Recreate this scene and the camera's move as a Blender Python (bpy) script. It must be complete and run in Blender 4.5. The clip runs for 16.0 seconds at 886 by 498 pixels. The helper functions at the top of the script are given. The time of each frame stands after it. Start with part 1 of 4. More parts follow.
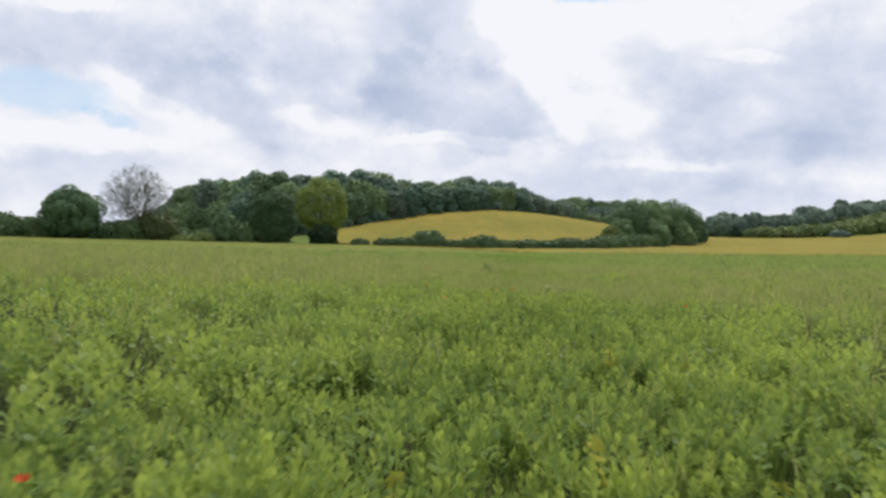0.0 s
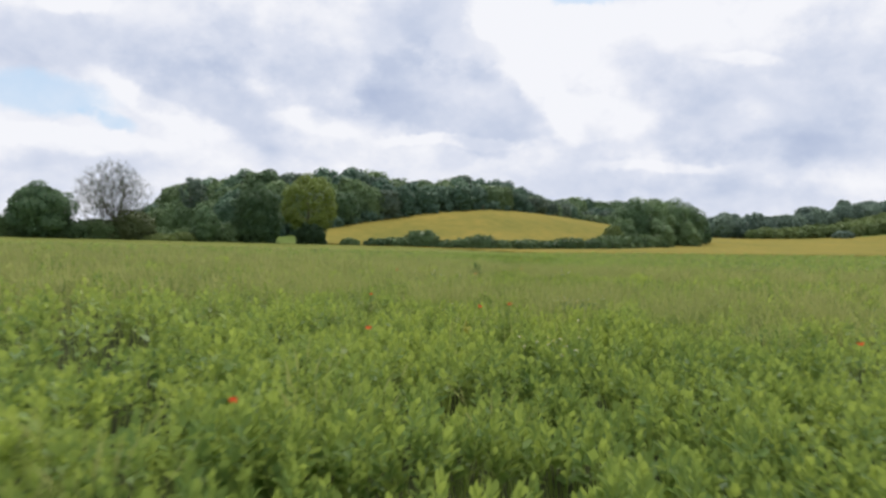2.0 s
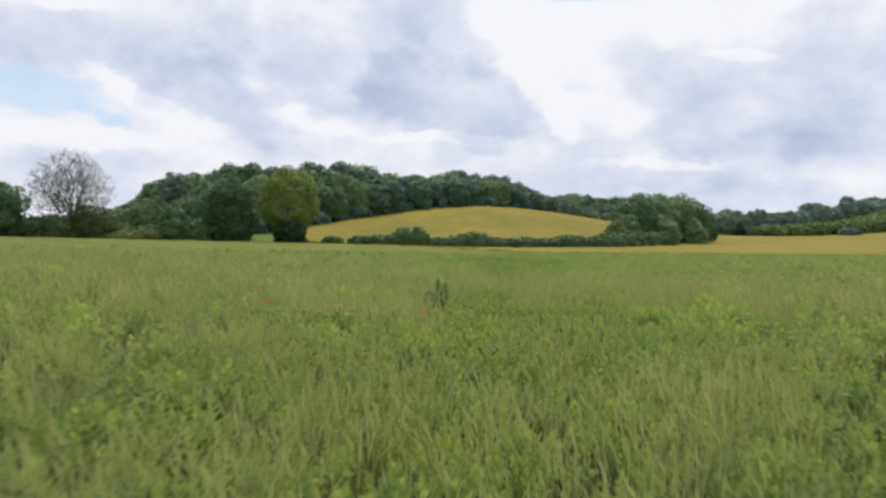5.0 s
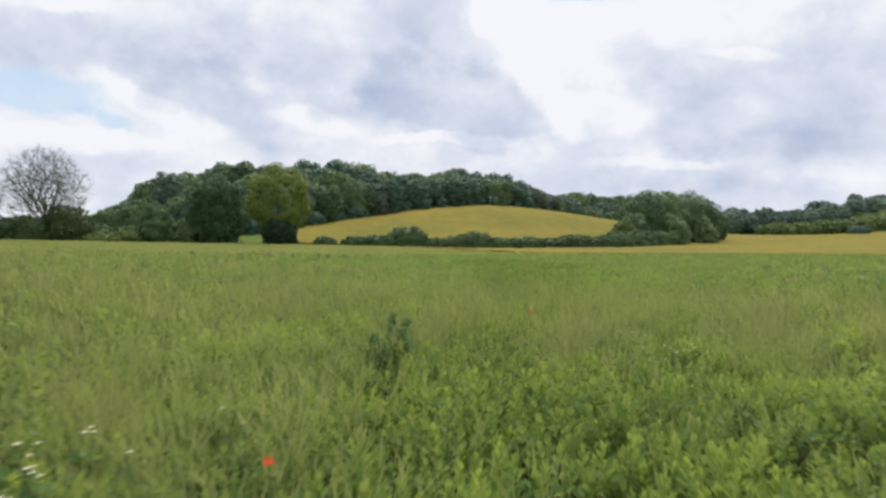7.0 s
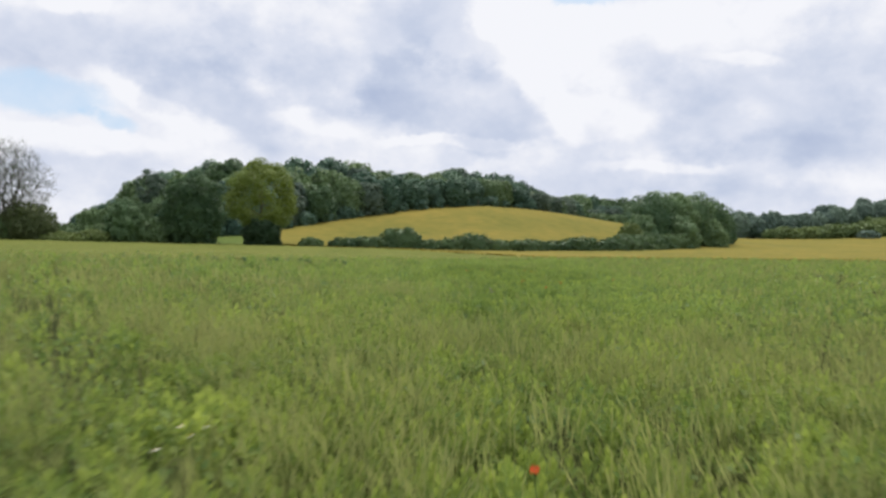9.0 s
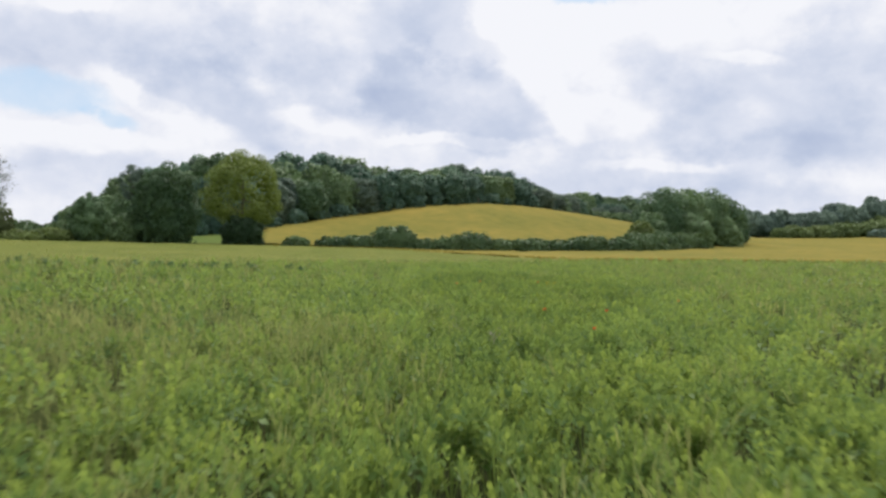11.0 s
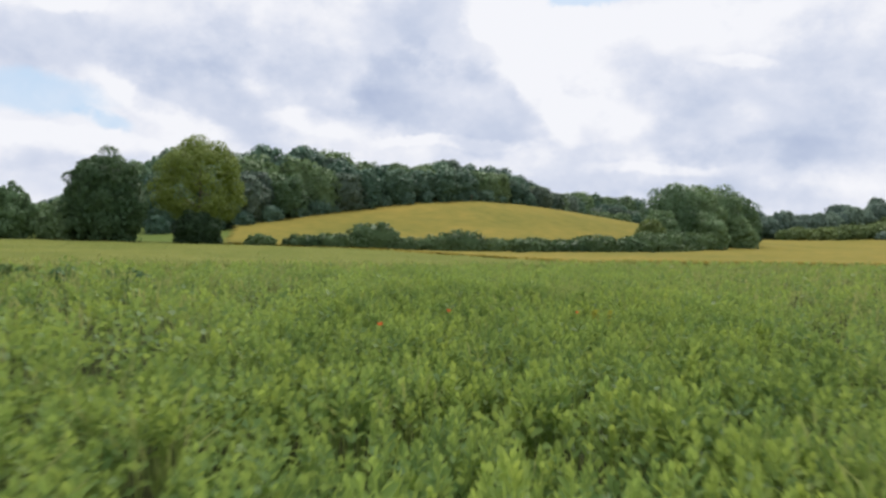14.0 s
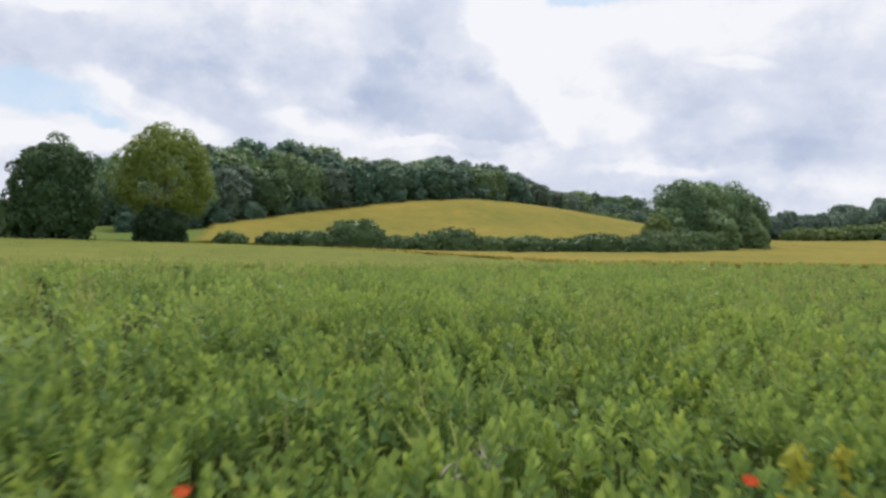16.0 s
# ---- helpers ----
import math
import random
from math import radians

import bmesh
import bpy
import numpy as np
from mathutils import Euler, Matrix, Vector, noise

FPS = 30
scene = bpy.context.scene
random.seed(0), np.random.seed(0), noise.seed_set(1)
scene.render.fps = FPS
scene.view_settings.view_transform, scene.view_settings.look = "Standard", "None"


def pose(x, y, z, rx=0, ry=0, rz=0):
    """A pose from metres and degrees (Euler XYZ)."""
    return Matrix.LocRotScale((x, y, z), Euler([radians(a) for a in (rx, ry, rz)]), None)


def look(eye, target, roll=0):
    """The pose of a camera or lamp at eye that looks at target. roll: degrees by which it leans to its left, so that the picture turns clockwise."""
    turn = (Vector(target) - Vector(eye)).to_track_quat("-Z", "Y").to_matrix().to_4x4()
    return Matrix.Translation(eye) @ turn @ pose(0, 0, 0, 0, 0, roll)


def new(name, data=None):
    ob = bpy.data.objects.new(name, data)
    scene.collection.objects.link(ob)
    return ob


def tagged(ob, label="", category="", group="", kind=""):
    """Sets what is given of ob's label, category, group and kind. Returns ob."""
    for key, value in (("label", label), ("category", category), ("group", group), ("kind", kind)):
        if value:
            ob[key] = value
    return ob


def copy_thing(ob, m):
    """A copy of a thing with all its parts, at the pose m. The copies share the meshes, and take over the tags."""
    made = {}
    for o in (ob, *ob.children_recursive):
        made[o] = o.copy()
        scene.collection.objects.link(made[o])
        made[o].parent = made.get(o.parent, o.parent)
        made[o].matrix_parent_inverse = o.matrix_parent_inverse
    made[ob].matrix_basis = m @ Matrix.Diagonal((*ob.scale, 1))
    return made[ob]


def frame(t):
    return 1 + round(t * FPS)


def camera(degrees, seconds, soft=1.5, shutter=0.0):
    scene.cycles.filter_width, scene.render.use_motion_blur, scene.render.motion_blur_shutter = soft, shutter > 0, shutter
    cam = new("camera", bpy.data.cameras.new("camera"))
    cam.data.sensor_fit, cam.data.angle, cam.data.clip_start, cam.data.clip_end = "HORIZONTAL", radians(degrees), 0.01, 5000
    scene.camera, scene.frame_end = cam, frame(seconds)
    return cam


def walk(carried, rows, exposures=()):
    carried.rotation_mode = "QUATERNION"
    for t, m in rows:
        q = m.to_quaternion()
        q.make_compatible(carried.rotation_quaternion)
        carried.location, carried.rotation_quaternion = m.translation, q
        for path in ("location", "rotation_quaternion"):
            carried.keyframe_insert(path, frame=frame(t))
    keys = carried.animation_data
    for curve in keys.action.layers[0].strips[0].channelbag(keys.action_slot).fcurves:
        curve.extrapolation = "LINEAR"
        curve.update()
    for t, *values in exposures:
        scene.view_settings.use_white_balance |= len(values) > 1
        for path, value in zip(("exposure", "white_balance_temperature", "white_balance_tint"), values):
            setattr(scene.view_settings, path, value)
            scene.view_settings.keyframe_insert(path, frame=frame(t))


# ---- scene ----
cam = camera(63.1, 16.0, soft=2.8, shutter=0.4)
# seconds, eye, a point looked at, lean
PATH = [
    (0, (-0.259, -0.800, 1.991), (-0.251, 9.199, 1.884), 0.03),
    (0.5, (-0.098, 1.005, 1.894), (-0.096, 11.005, 1.792), 0.01),
    (1, (0.088, 2.857, 1.831), (0.099, 12.856, 1.741), 0.01),
    (1.5, (0.273, 4.685, 1.778), (0.294, 14.684, 1.693), -0.01),
    (2, (0.486, 6.650, 1.688), (0.524, 16.649, 1.604), 0.02),
    (2.5, (0.658, 8.231, 1.583), (0.704, 18.230, 1.504), 0.09),
    (3, (0.894, 10.278, 1.507), (0.958, 20.278, 1.431), 0.15),
    (3.5, (1.106, 12.067, 1.524), (1.183, 22.066, 1.445), 0.08),
    (4, (1.323, 13.908, 1.631), (1.411, 23.907, 1.537), 0.07),
    (6.5, (2.210, 22.696, 1.886), (2.256, 32.695, 1.750), -0.25),
    (7, (2.346, 24.530, 1.832), (2.396, 34.529, 1.715), -0.30),
    (7.5, (2.688, 26.298, 1.926), (2.724, 36.297, 1.809), -0.17),
    (8, (2.749, 28.312, 1.939), (2.795, 38.311, 1.826), -0.13),
    (8.5, (2.964, 30.663, 1.824), (3.010, 40.663, 1.725), -0.09),
    (9, (3.415, 33.264, 1.768), (3.448, 43.264, 1.686), 0.05),
    (11.5, (4.128, 44.775, 1.841), (4.148, 54.774, 1.737), 0.06),
    (12, (4.257, 47.008, 1.774), (4.291, 57.007, 1.665), -0.08),
    (12.5, (4.436, 49.390, 1.690), (4.476, 59.389, 1.593), -0.10),
    (13, (4.688, 51.739, 1.609), (4.749, 61.739, 1.530), -0.04),
    (13.5, (4.948, 53.923, 1.547), (5.024, 63.922, 1.476), 0.06),
    (14, (5.184, 56.212, 1.510), (5.281, 66.211, 1.440), 0.25),
    (14.5, (5.418, 58.420, 1.458), (5.533, 68.419, 1.385), 0.28),
    (15, (5.707, 60.731, 1.409), (5.823, 70.730, 1.347), 0.30),
    (15.5, (5.971, 62.831, 1.352), (6.100, 72.830, 1.288), 0.31),
    (16, (6.217, 64.835, 1.321), (6.348, 74.834, 1.258), 0.35),
]
walk(cam, [(t, look(eye, target, roll)) for t, eye, target, roll in PATH])

# ---- world, sun, exposure ----
def node_tools(tree):
    nodes, links = tree.nodes, tree.links

    def plug(sock, value):
        if hasattr(value, "is_output"):
            links.new(value, sock)
        else:
            sock.default_value = value

    def m(op, a, b=0.0, c=None, clamp=False):
        n = nodes.new("ShaderNodeMath")
        n.operation, n.use_clamp = op, clamp
        plug(n.inputs[0], a)
        plug(n.inputs[1], b)
        if c is not None:
            plug(n.inputs[2], c)
        return n.outputs[0]

    def mix(fac, a, b):
        n = nodes.new("ShaderNodeMix")
        n.data_type = "RGBA"
        plug(n.inputs["Factor"], fac)
        for key, value in ((6, a), (7, b)):
            plug(n.inputs[key], value if hasattr(value, "is_output") else (*value, 1.0))
        return n.outputs[2]

    def noise_tex(vector, scale, detail=4.0, rough=0.55):
        n = nodes.new("ShaderNodeTexNoise")
        if vector is not None:
            links.new(vector, n.inputs["Vector"])
        n.inputs["Scale"].default_value = scale
        n.inputs["Detail"].default_value = detail
        n.inputs["Roughness"].default_value = rough
        return n.outputs["Fac"]

    def ramp(fac, stops):
        n = nodes.new("ShaderNodeValToRGB")
        links.new(fac, n.inputs[0])
        els = n.color_ramp.elements
        for i, (at, col) in enumerate(stops):
            e = els[i] if i < 2 else els.new(at)
            e.position, e.color = at, (*col, 1.0)
        return n.outputs[0]

    return nodes, links, m, mix, noise_tex, ramp


SUN_ELEV, SUN_TURN = 58.0, 14.0     # sun high behind thin cloud


def make_world():
    world = bpy.data.worlds.new("sky")
    world.use_nodes = True
    scene.world = world
    nodes, links, m, mix, noise_tex, ramp = node_tools(world.node_tree)
    nodes.clear()
    out = nodes.new("ShaderNodeOutputWorld")
    back = nodes.new("ShaderNodeBackground")
    sky = nodes.new("ShaderNodeTexSky")
    sky.sky_type, sky.sun_disc = "NISHITA", False
    sky.sun_elevation, sky.sun_rotation = radians(SUN_ELEV), radians(SUN_TURN)
    coord = nodes.new("ShaderNodeTexCoord").outputs["Generated"]
    sep = nodes.new("ShaderNodeSeparateXYZ")
    links.new(coord, sep.inputs[0])
    x, y, z = sep.outputs
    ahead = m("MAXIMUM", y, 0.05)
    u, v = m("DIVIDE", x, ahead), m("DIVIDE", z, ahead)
    # cloud-layer coordinates: a sheet high above, seen in perspective
    lift = m("ADD", m("ABSOLUTE", z), 0.22)
    comb = nodes.new("ShaderNodeCombineXYZ")
    links.new(m("DIVIDE", x, lift), comb.inputs[0])
    links.new(m("DIVIDE", y, lift), comb.inputs[1])
    links.new(m("MULTIPLY", z, 3.0), comb.inputs[2])
    layer = comb.outputs[0]
    comb2 = nodes.new("ShaderNodeCombineXYZ")
    links.new(x, comb2.inputs[0])
    links.new(y, comb2.inputs[1])
    links.new(m("MULTIPLY", z, 1.35), comb2.inputs[2])
    puff = comb2.outputs[0]
    n_big = noise_tex(layer, 1.3, 5.0, 0.55)
    n_puff = noise_tex(puff, 7.0, 8.0, 0.58)
    n_fine = noise_tex(puff, 19.0, 6.0, 0.6)
    warp_u = m("MULTIPLY", m("SUBTRACT", n_puff, 0.5), 0.10)
    warp_v = m("MULTIPLY", m("SUBTRACT", noise_tex(puff, 9.0, 6.0, 0.6), 0.5), 0.06)
    wu, wv = m("ADD", u, warp_u), m("ADD", v, warp_v)

    frill = m("ADD", m("MULTIPLY", m("SUBTRACT", n_puff, 0.5), 1.5), m("MULTIPLY", m("SUBTRACT", n_fine, 0.5), 0.8))

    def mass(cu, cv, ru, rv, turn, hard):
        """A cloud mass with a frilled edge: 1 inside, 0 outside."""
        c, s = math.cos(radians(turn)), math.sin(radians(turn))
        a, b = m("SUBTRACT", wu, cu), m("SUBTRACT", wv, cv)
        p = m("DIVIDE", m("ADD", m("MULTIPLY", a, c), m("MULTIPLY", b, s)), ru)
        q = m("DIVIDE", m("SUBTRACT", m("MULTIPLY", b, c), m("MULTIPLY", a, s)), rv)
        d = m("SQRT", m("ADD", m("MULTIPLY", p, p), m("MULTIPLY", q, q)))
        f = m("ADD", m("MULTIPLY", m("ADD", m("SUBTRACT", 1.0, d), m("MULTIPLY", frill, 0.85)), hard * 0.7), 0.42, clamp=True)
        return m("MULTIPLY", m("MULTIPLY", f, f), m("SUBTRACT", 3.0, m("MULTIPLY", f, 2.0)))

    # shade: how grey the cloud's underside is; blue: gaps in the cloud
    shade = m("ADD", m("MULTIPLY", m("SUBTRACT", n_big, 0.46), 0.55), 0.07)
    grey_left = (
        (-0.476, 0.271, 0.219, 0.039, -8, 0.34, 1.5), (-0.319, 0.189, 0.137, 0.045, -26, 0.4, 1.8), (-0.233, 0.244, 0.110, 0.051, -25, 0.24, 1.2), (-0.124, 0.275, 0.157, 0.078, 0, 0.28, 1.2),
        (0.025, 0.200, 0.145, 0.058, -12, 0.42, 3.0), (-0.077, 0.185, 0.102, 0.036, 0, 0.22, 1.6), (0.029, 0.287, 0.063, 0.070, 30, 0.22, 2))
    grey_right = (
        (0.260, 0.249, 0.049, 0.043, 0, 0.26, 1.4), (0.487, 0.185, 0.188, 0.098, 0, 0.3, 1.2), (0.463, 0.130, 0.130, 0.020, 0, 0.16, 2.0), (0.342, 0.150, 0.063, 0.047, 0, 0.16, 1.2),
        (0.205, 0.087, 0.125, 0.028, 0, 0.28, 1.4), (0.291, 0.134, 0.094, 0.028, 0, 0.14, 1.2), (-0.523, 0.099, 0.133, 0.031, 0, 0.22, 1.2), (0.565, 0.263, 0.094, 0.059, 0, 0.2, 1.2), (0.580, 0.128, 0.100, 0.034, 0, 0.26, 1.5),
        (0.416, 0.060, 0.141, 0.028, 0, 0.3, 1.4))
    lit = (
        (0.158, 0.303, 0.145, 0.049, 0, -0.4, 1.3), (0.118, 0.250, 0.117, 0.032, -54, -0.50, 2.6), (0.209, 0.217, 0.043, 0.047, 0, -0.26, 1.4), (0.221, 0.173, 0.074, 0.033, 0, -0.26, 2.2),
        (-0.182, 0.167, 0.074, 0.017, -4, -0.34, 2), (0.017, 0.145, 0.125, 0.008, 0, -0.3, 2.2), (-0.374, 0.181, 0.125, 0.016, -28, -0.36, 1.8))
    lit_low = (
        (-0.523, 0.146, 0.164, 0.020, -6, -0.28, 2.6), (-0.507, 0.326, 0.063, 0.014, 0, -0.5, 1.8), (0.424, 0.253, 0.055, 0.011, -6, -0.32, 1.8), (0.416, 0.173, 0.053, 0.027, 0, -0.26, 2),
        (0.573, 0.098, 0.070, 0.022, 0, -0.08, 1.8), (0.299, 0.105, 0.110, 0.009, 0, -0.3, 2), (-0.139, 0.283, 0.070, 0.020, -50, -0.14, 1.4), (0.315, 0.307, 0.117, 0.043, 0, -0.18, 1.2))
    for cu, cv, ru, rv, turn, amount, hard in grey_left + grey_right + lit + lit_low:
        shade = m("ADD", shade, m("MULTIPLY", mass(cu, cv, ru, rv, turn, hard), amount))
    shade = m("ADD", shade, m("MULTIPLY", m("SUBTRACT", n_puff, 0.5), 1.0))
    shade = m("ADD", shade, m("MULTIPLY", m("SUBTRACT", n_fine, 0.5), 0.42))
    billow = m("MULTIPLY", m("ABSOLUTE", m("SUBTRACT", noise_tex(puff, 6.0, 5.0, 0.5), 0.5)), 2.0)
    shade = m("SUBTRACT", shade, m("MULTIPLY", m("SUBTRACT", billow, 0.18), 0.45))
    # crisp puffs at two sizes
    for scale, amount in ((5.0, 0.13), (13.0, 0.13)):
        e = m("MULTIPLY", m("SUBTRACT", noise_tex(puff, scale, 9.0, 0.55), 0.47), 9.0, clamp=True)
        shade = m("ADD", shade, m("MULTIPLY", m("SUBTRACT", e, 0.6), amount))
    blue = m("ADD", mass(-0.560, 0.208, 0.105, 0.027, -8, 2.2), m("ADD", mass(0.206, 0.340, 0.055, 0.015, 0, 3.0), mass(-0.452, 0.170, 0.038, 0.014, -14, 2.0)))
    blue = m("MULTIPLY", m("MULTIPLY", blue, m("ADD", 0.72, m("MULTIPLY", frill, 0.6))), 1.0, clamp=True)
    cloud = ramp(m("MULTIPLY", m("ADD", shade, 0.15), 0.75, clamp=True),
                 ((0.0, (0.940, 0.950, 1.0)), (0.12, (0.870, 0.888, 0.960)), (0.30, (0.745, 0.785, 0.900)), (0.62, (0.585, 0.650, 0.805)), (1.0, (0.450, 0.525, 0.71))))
    # clear air: the sky texture, lightened by thin high haze
    sc = nodes.new("ShaderNodeVectorMath")
    sc.operation = "SCALE"
    links.new(sky.outputs[0], sc.inputs[0])
    sc.inputs[3].default_value = 0.10
    clear = mix(0.78, sc.outputs[0], (0.64, 0.82, 1.03))
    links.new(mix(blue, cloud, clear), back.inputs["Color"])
    back.inputs["Strength"].default_value = 0.97
    links.new(back.outputs[0], out.inputs[0])


make_world()
sun = new("sun", bpy.data.lights.new("sun", "SUN"))
sun.data.energy, sun.data.angle, sun.data.color = 3.3, radians(24), (1.0, 0.95, 0.86)
_el, _az = radians(SUN_ELEV), radians(SUN_TURN)
sun.matrix_world = look((math.sin(_az) * 100 * math.cos(_el), math.cos(_az) * 100 * math.cos(_el), 100 * math.sin(_el)), (0, 0, 0))
scene.view_settings.exposure = 0.0


# ---- materials ----
def leaf_material(name, dark, light, through_light=0.35, rough=0.55, patch=0.25, tone=False, gloss=0.12, by_leaf=0.14, cool=None):
    """Foliage: two greens mixed by leaf, plant and patch, partly letting light through."""
    mat = bpy.data.materials.new(name)
    mat.use_nodes = True
    nodes, links, m, mix, noise_tex, ramp = node_tools(mat.node_tree)
    nodes.clear()
    out = nodes.new("ShaderNodeOutputMaterial")
    geo = nodes.new("ShaderNodeNewGeometry")
    info = nodes.new("ShaderNodeObjectInfo")
    leaf = geo.outputs["Random Per Island"]
    if tone:
        att = nodes.new("ShaderNodeAttribute")
        att.attribute_name = "tone"
        own = att.outputs["Fac"]
    else:
        own = info.outputs["Random"]
    n = noise_tex(geo.outputs["Position"], patch, 3.0, 0.6)
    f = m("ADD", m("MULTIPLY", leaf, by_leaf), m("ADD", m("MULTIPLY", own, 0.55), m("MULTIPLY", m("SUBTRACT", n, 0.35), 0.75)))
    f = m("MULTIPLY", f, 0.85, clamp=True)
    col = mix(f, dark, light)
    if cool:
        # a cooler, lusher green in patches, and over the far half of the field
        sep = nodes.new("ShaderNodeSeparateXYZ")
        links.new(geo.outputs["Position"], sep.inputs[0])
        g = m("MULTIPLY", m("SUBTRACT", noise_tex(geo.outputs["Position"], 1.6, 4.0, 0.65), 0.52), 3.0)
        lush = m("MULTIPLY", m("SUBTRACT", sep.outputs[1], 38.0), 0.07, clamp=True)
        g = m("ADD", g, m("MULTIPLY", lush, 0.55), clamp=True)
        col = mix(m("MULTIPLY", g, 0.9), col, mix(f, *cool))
    d = nodes.new("ShaderNodeBsdfPrincipled")
    links.new(col, d.inputs["Base Color"])
    d.inputs["Roughness"].default_value = rough
    d.inputs["Specular IOR Level"].default_value = gloss
    t = nodes.new("ShaderNodeBsdfTranslucent")
    links.new(mix(0.35, col, light), t.inputs["Color"])
    mx = nodes.new("ShaderNodeMixShader")
    mx.inputs[0].default_value = through_light
    links.new(d.outputs[0], mx.inputs[1])
    links.new(t.outputs[0], mx.inputs[2])
    links.new(mx.outputs[0], out.inputs[0])
    return mat


def plain_material(name, a, b, scale, rough=0.85, bump=0.3, detail=6.0, gloss=0.25):
    """Two colours mixed by noise at two scales, with fine relief."""
    mat = bpy.data.materials.new(name)
    mat.use_nodes = True
    nodes, links, m, mix, noise_tex, ramp = node_tools(mat.node_tree)
    d = nodes["Principled BSDF"]
    pos = nodes.new("ShaderNodeNewGeometry").outputs["Position"]
    n1, n2 = noise_tex(pos, scale, detail, 0.6), noise_tex(pos, scale * 9.0, 3.0, 0.6)
    f = m("ADD", m("MULTIPLY", m("SUBTRACT", n1, 0.5), 1.6), m("ADD", m("MULTIPLY", m("SUBTRACT", n2, 0.5), 1.2), 0.5), clamp=True)
    links.new(mix(f, a, b), d.inputs["Base Color"])
    d.inputs["Roughness"].default_value = rough
    d.inputs["Specular IOR Level"].default_value = gloss
    bp = nodes.new("ShaderNodeBump")
    bp.inputs["Strength"].default_value, bp.inputs["Distance"].default_value = bump, 0.1
    links.new(n2, bp.inputs["Height"])
    links.new(bp.outputs[0], d.inputs["Normal"])
    return mat


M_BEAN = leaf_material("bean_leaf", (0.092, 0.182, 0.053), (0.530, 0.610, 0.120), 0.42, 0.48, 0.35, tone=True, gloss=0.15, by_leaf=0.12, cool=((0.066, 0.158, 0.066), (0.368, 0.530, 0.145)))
M_GRASS = leaf_material("weed_grass", (0.165, 0.225, 0.068), (0.460, 0.465, 0.165), 0.45, 0.6, 0.3, tone=True)
M_MEADOW = leaf_material("meadow_grass", (0.175, 0.235, 0.065), (0.37, 0.375, 0.130), 0.38, 0.6, 0.12, tone=True, by_leaf=0.15)
M_WHEAT = leaf_material("wheat_ear", (0.20, 0.168, 0.024), (0.32, 0.245, 0.038), 0.25, 0.7, 0.05, tone=True, gloss=0.05, by_leaf=0.15)
M_WHEAT_TOP = plain_material("wheat_top", (0.122, 0.132, 0.030), (0.258, 0.199, 0.047), 0.045, 0.95, 0.8, gloss=0.03)
M_MEADOW_TOP = plain_material("meadow_top", (0.088, 0.120, 0.026), (0.178, 0.182, 0.048), 0.10, 0.95, 0.8, gloss=0.03)
M_OAK = leaf_material("dark_leaf", (0.057, 0.119, 0.065), (0.217, 0.316, 0.136), 0.12, 0.5, 0.22)
# wood leaves: part of the distance haze is put into these greens
M_WOOD_LEAF = leaf_material("wood_leaf", (0.052, 0.112, 0.082), (0.178, 0.276, 0.164), 0.12, 0.5, 0.10)
M_WOOD_LIGHT = leaf_material("light_wood_leaf", (0.075, 0.139, 0.070), (0.226, 0.317, 0.138), 0.14, 0.5, 0.10)
M_GREY_LEAF = leaf_material("grey_wood_leaf", (0.063, 0.105, 0.082), (0.182, 0.245, 0.172), 0.15, 0.5, 0.10)
M_WOOD_DARK = leaf_material("dark_wood_leaf", (0.048, 0.103, 0.080), (0.164, 0.258, 0.167), 0.12, 0.5, 0.10)
M_WOOD_PALE = leaf_material("pale_wood_leaf", (0.064, 0.116, 0.056), (0.192, 0.274, 0.114), 0.16, 0.5, 0.10)
# far leaf and scrub: distance haze is put into the colours
M_FAR_HAZY_LEAF = leaf_material("hazy_far_leaf", (0.106, 0.164, 0.137), (0.249, 0.337, 0.243), 0.2, 0.5, 0.06)
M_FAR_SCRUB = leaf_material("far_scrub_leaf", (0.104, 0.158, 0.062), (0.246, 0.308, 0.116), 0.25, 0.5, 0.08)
M_YELLOW_LEAF = leaf_material("yellow_green_leaf", (0.090, 0.143, 0.032), (0.233, 0.292, 0.061), 0.3, 0.5, 0.3)
M_HEDGE_LEAF = leaf_material("hedge_leaf", (0.048, 0.097, 0.050), (0.175, 0.255, 0.102), 0.20, 0.5, 0.3)
M_DARK_BUSH = leaf_material("dark_bush_leaf", (0.026, 0.058, 0.030), (0.090, 0.140, 0.056), 0.25, 0.5, 0.3)
M_PALE_HEDGE = leaf_material("pale_hedge_leaf", (0.085, 0.135, 0.045), (0.235, 0.29, 0.095), 0.35, 0.5, 0.3)
M_BARE_LEAF = leaf_material("thin_leaf", (0.085, 0.110, 0.075), (0.180, 0.205, 0.145), 0.3, 0.6, 0.4)
M_BARK = plain_material("bark", (0.06, 0.052, 0.042), (0.16, 0.14, 0.115), 2.5, 0.9, 0.8)
M_GREY_BARK = plain_material("grey_bark", (0.070, 0.068, 0.058), (0.150, 0.142, 0.125), 2.5, 0.9, 0.6)
# under the beans: shade of the gaps is put into this dark colour
M_SOIL = plain_material("shaded_soil_and_stubble", (0.022, 0.030, 0.012), (0.055, 0.065, 0.026), 0.8, 0.95, 0.6, gloss=0.03)
M_POPPY = leaf_material("poppy_petal", (0.62, 0.085, 0.035), (0.80, 0.170, 0.060), 0.45, 0.6, 12.0)
M_STEM = plain_material("green_stem", (0.07, 0.13, 0.04), (0.12, 0.19, 0.06), 20, 0.7, 0.2)
M_DAISY = plain_material("white_petal", (0.78, 0.78, 0.74), (0.85, 0.85, 0.82), 40, 0.6, 0.1)
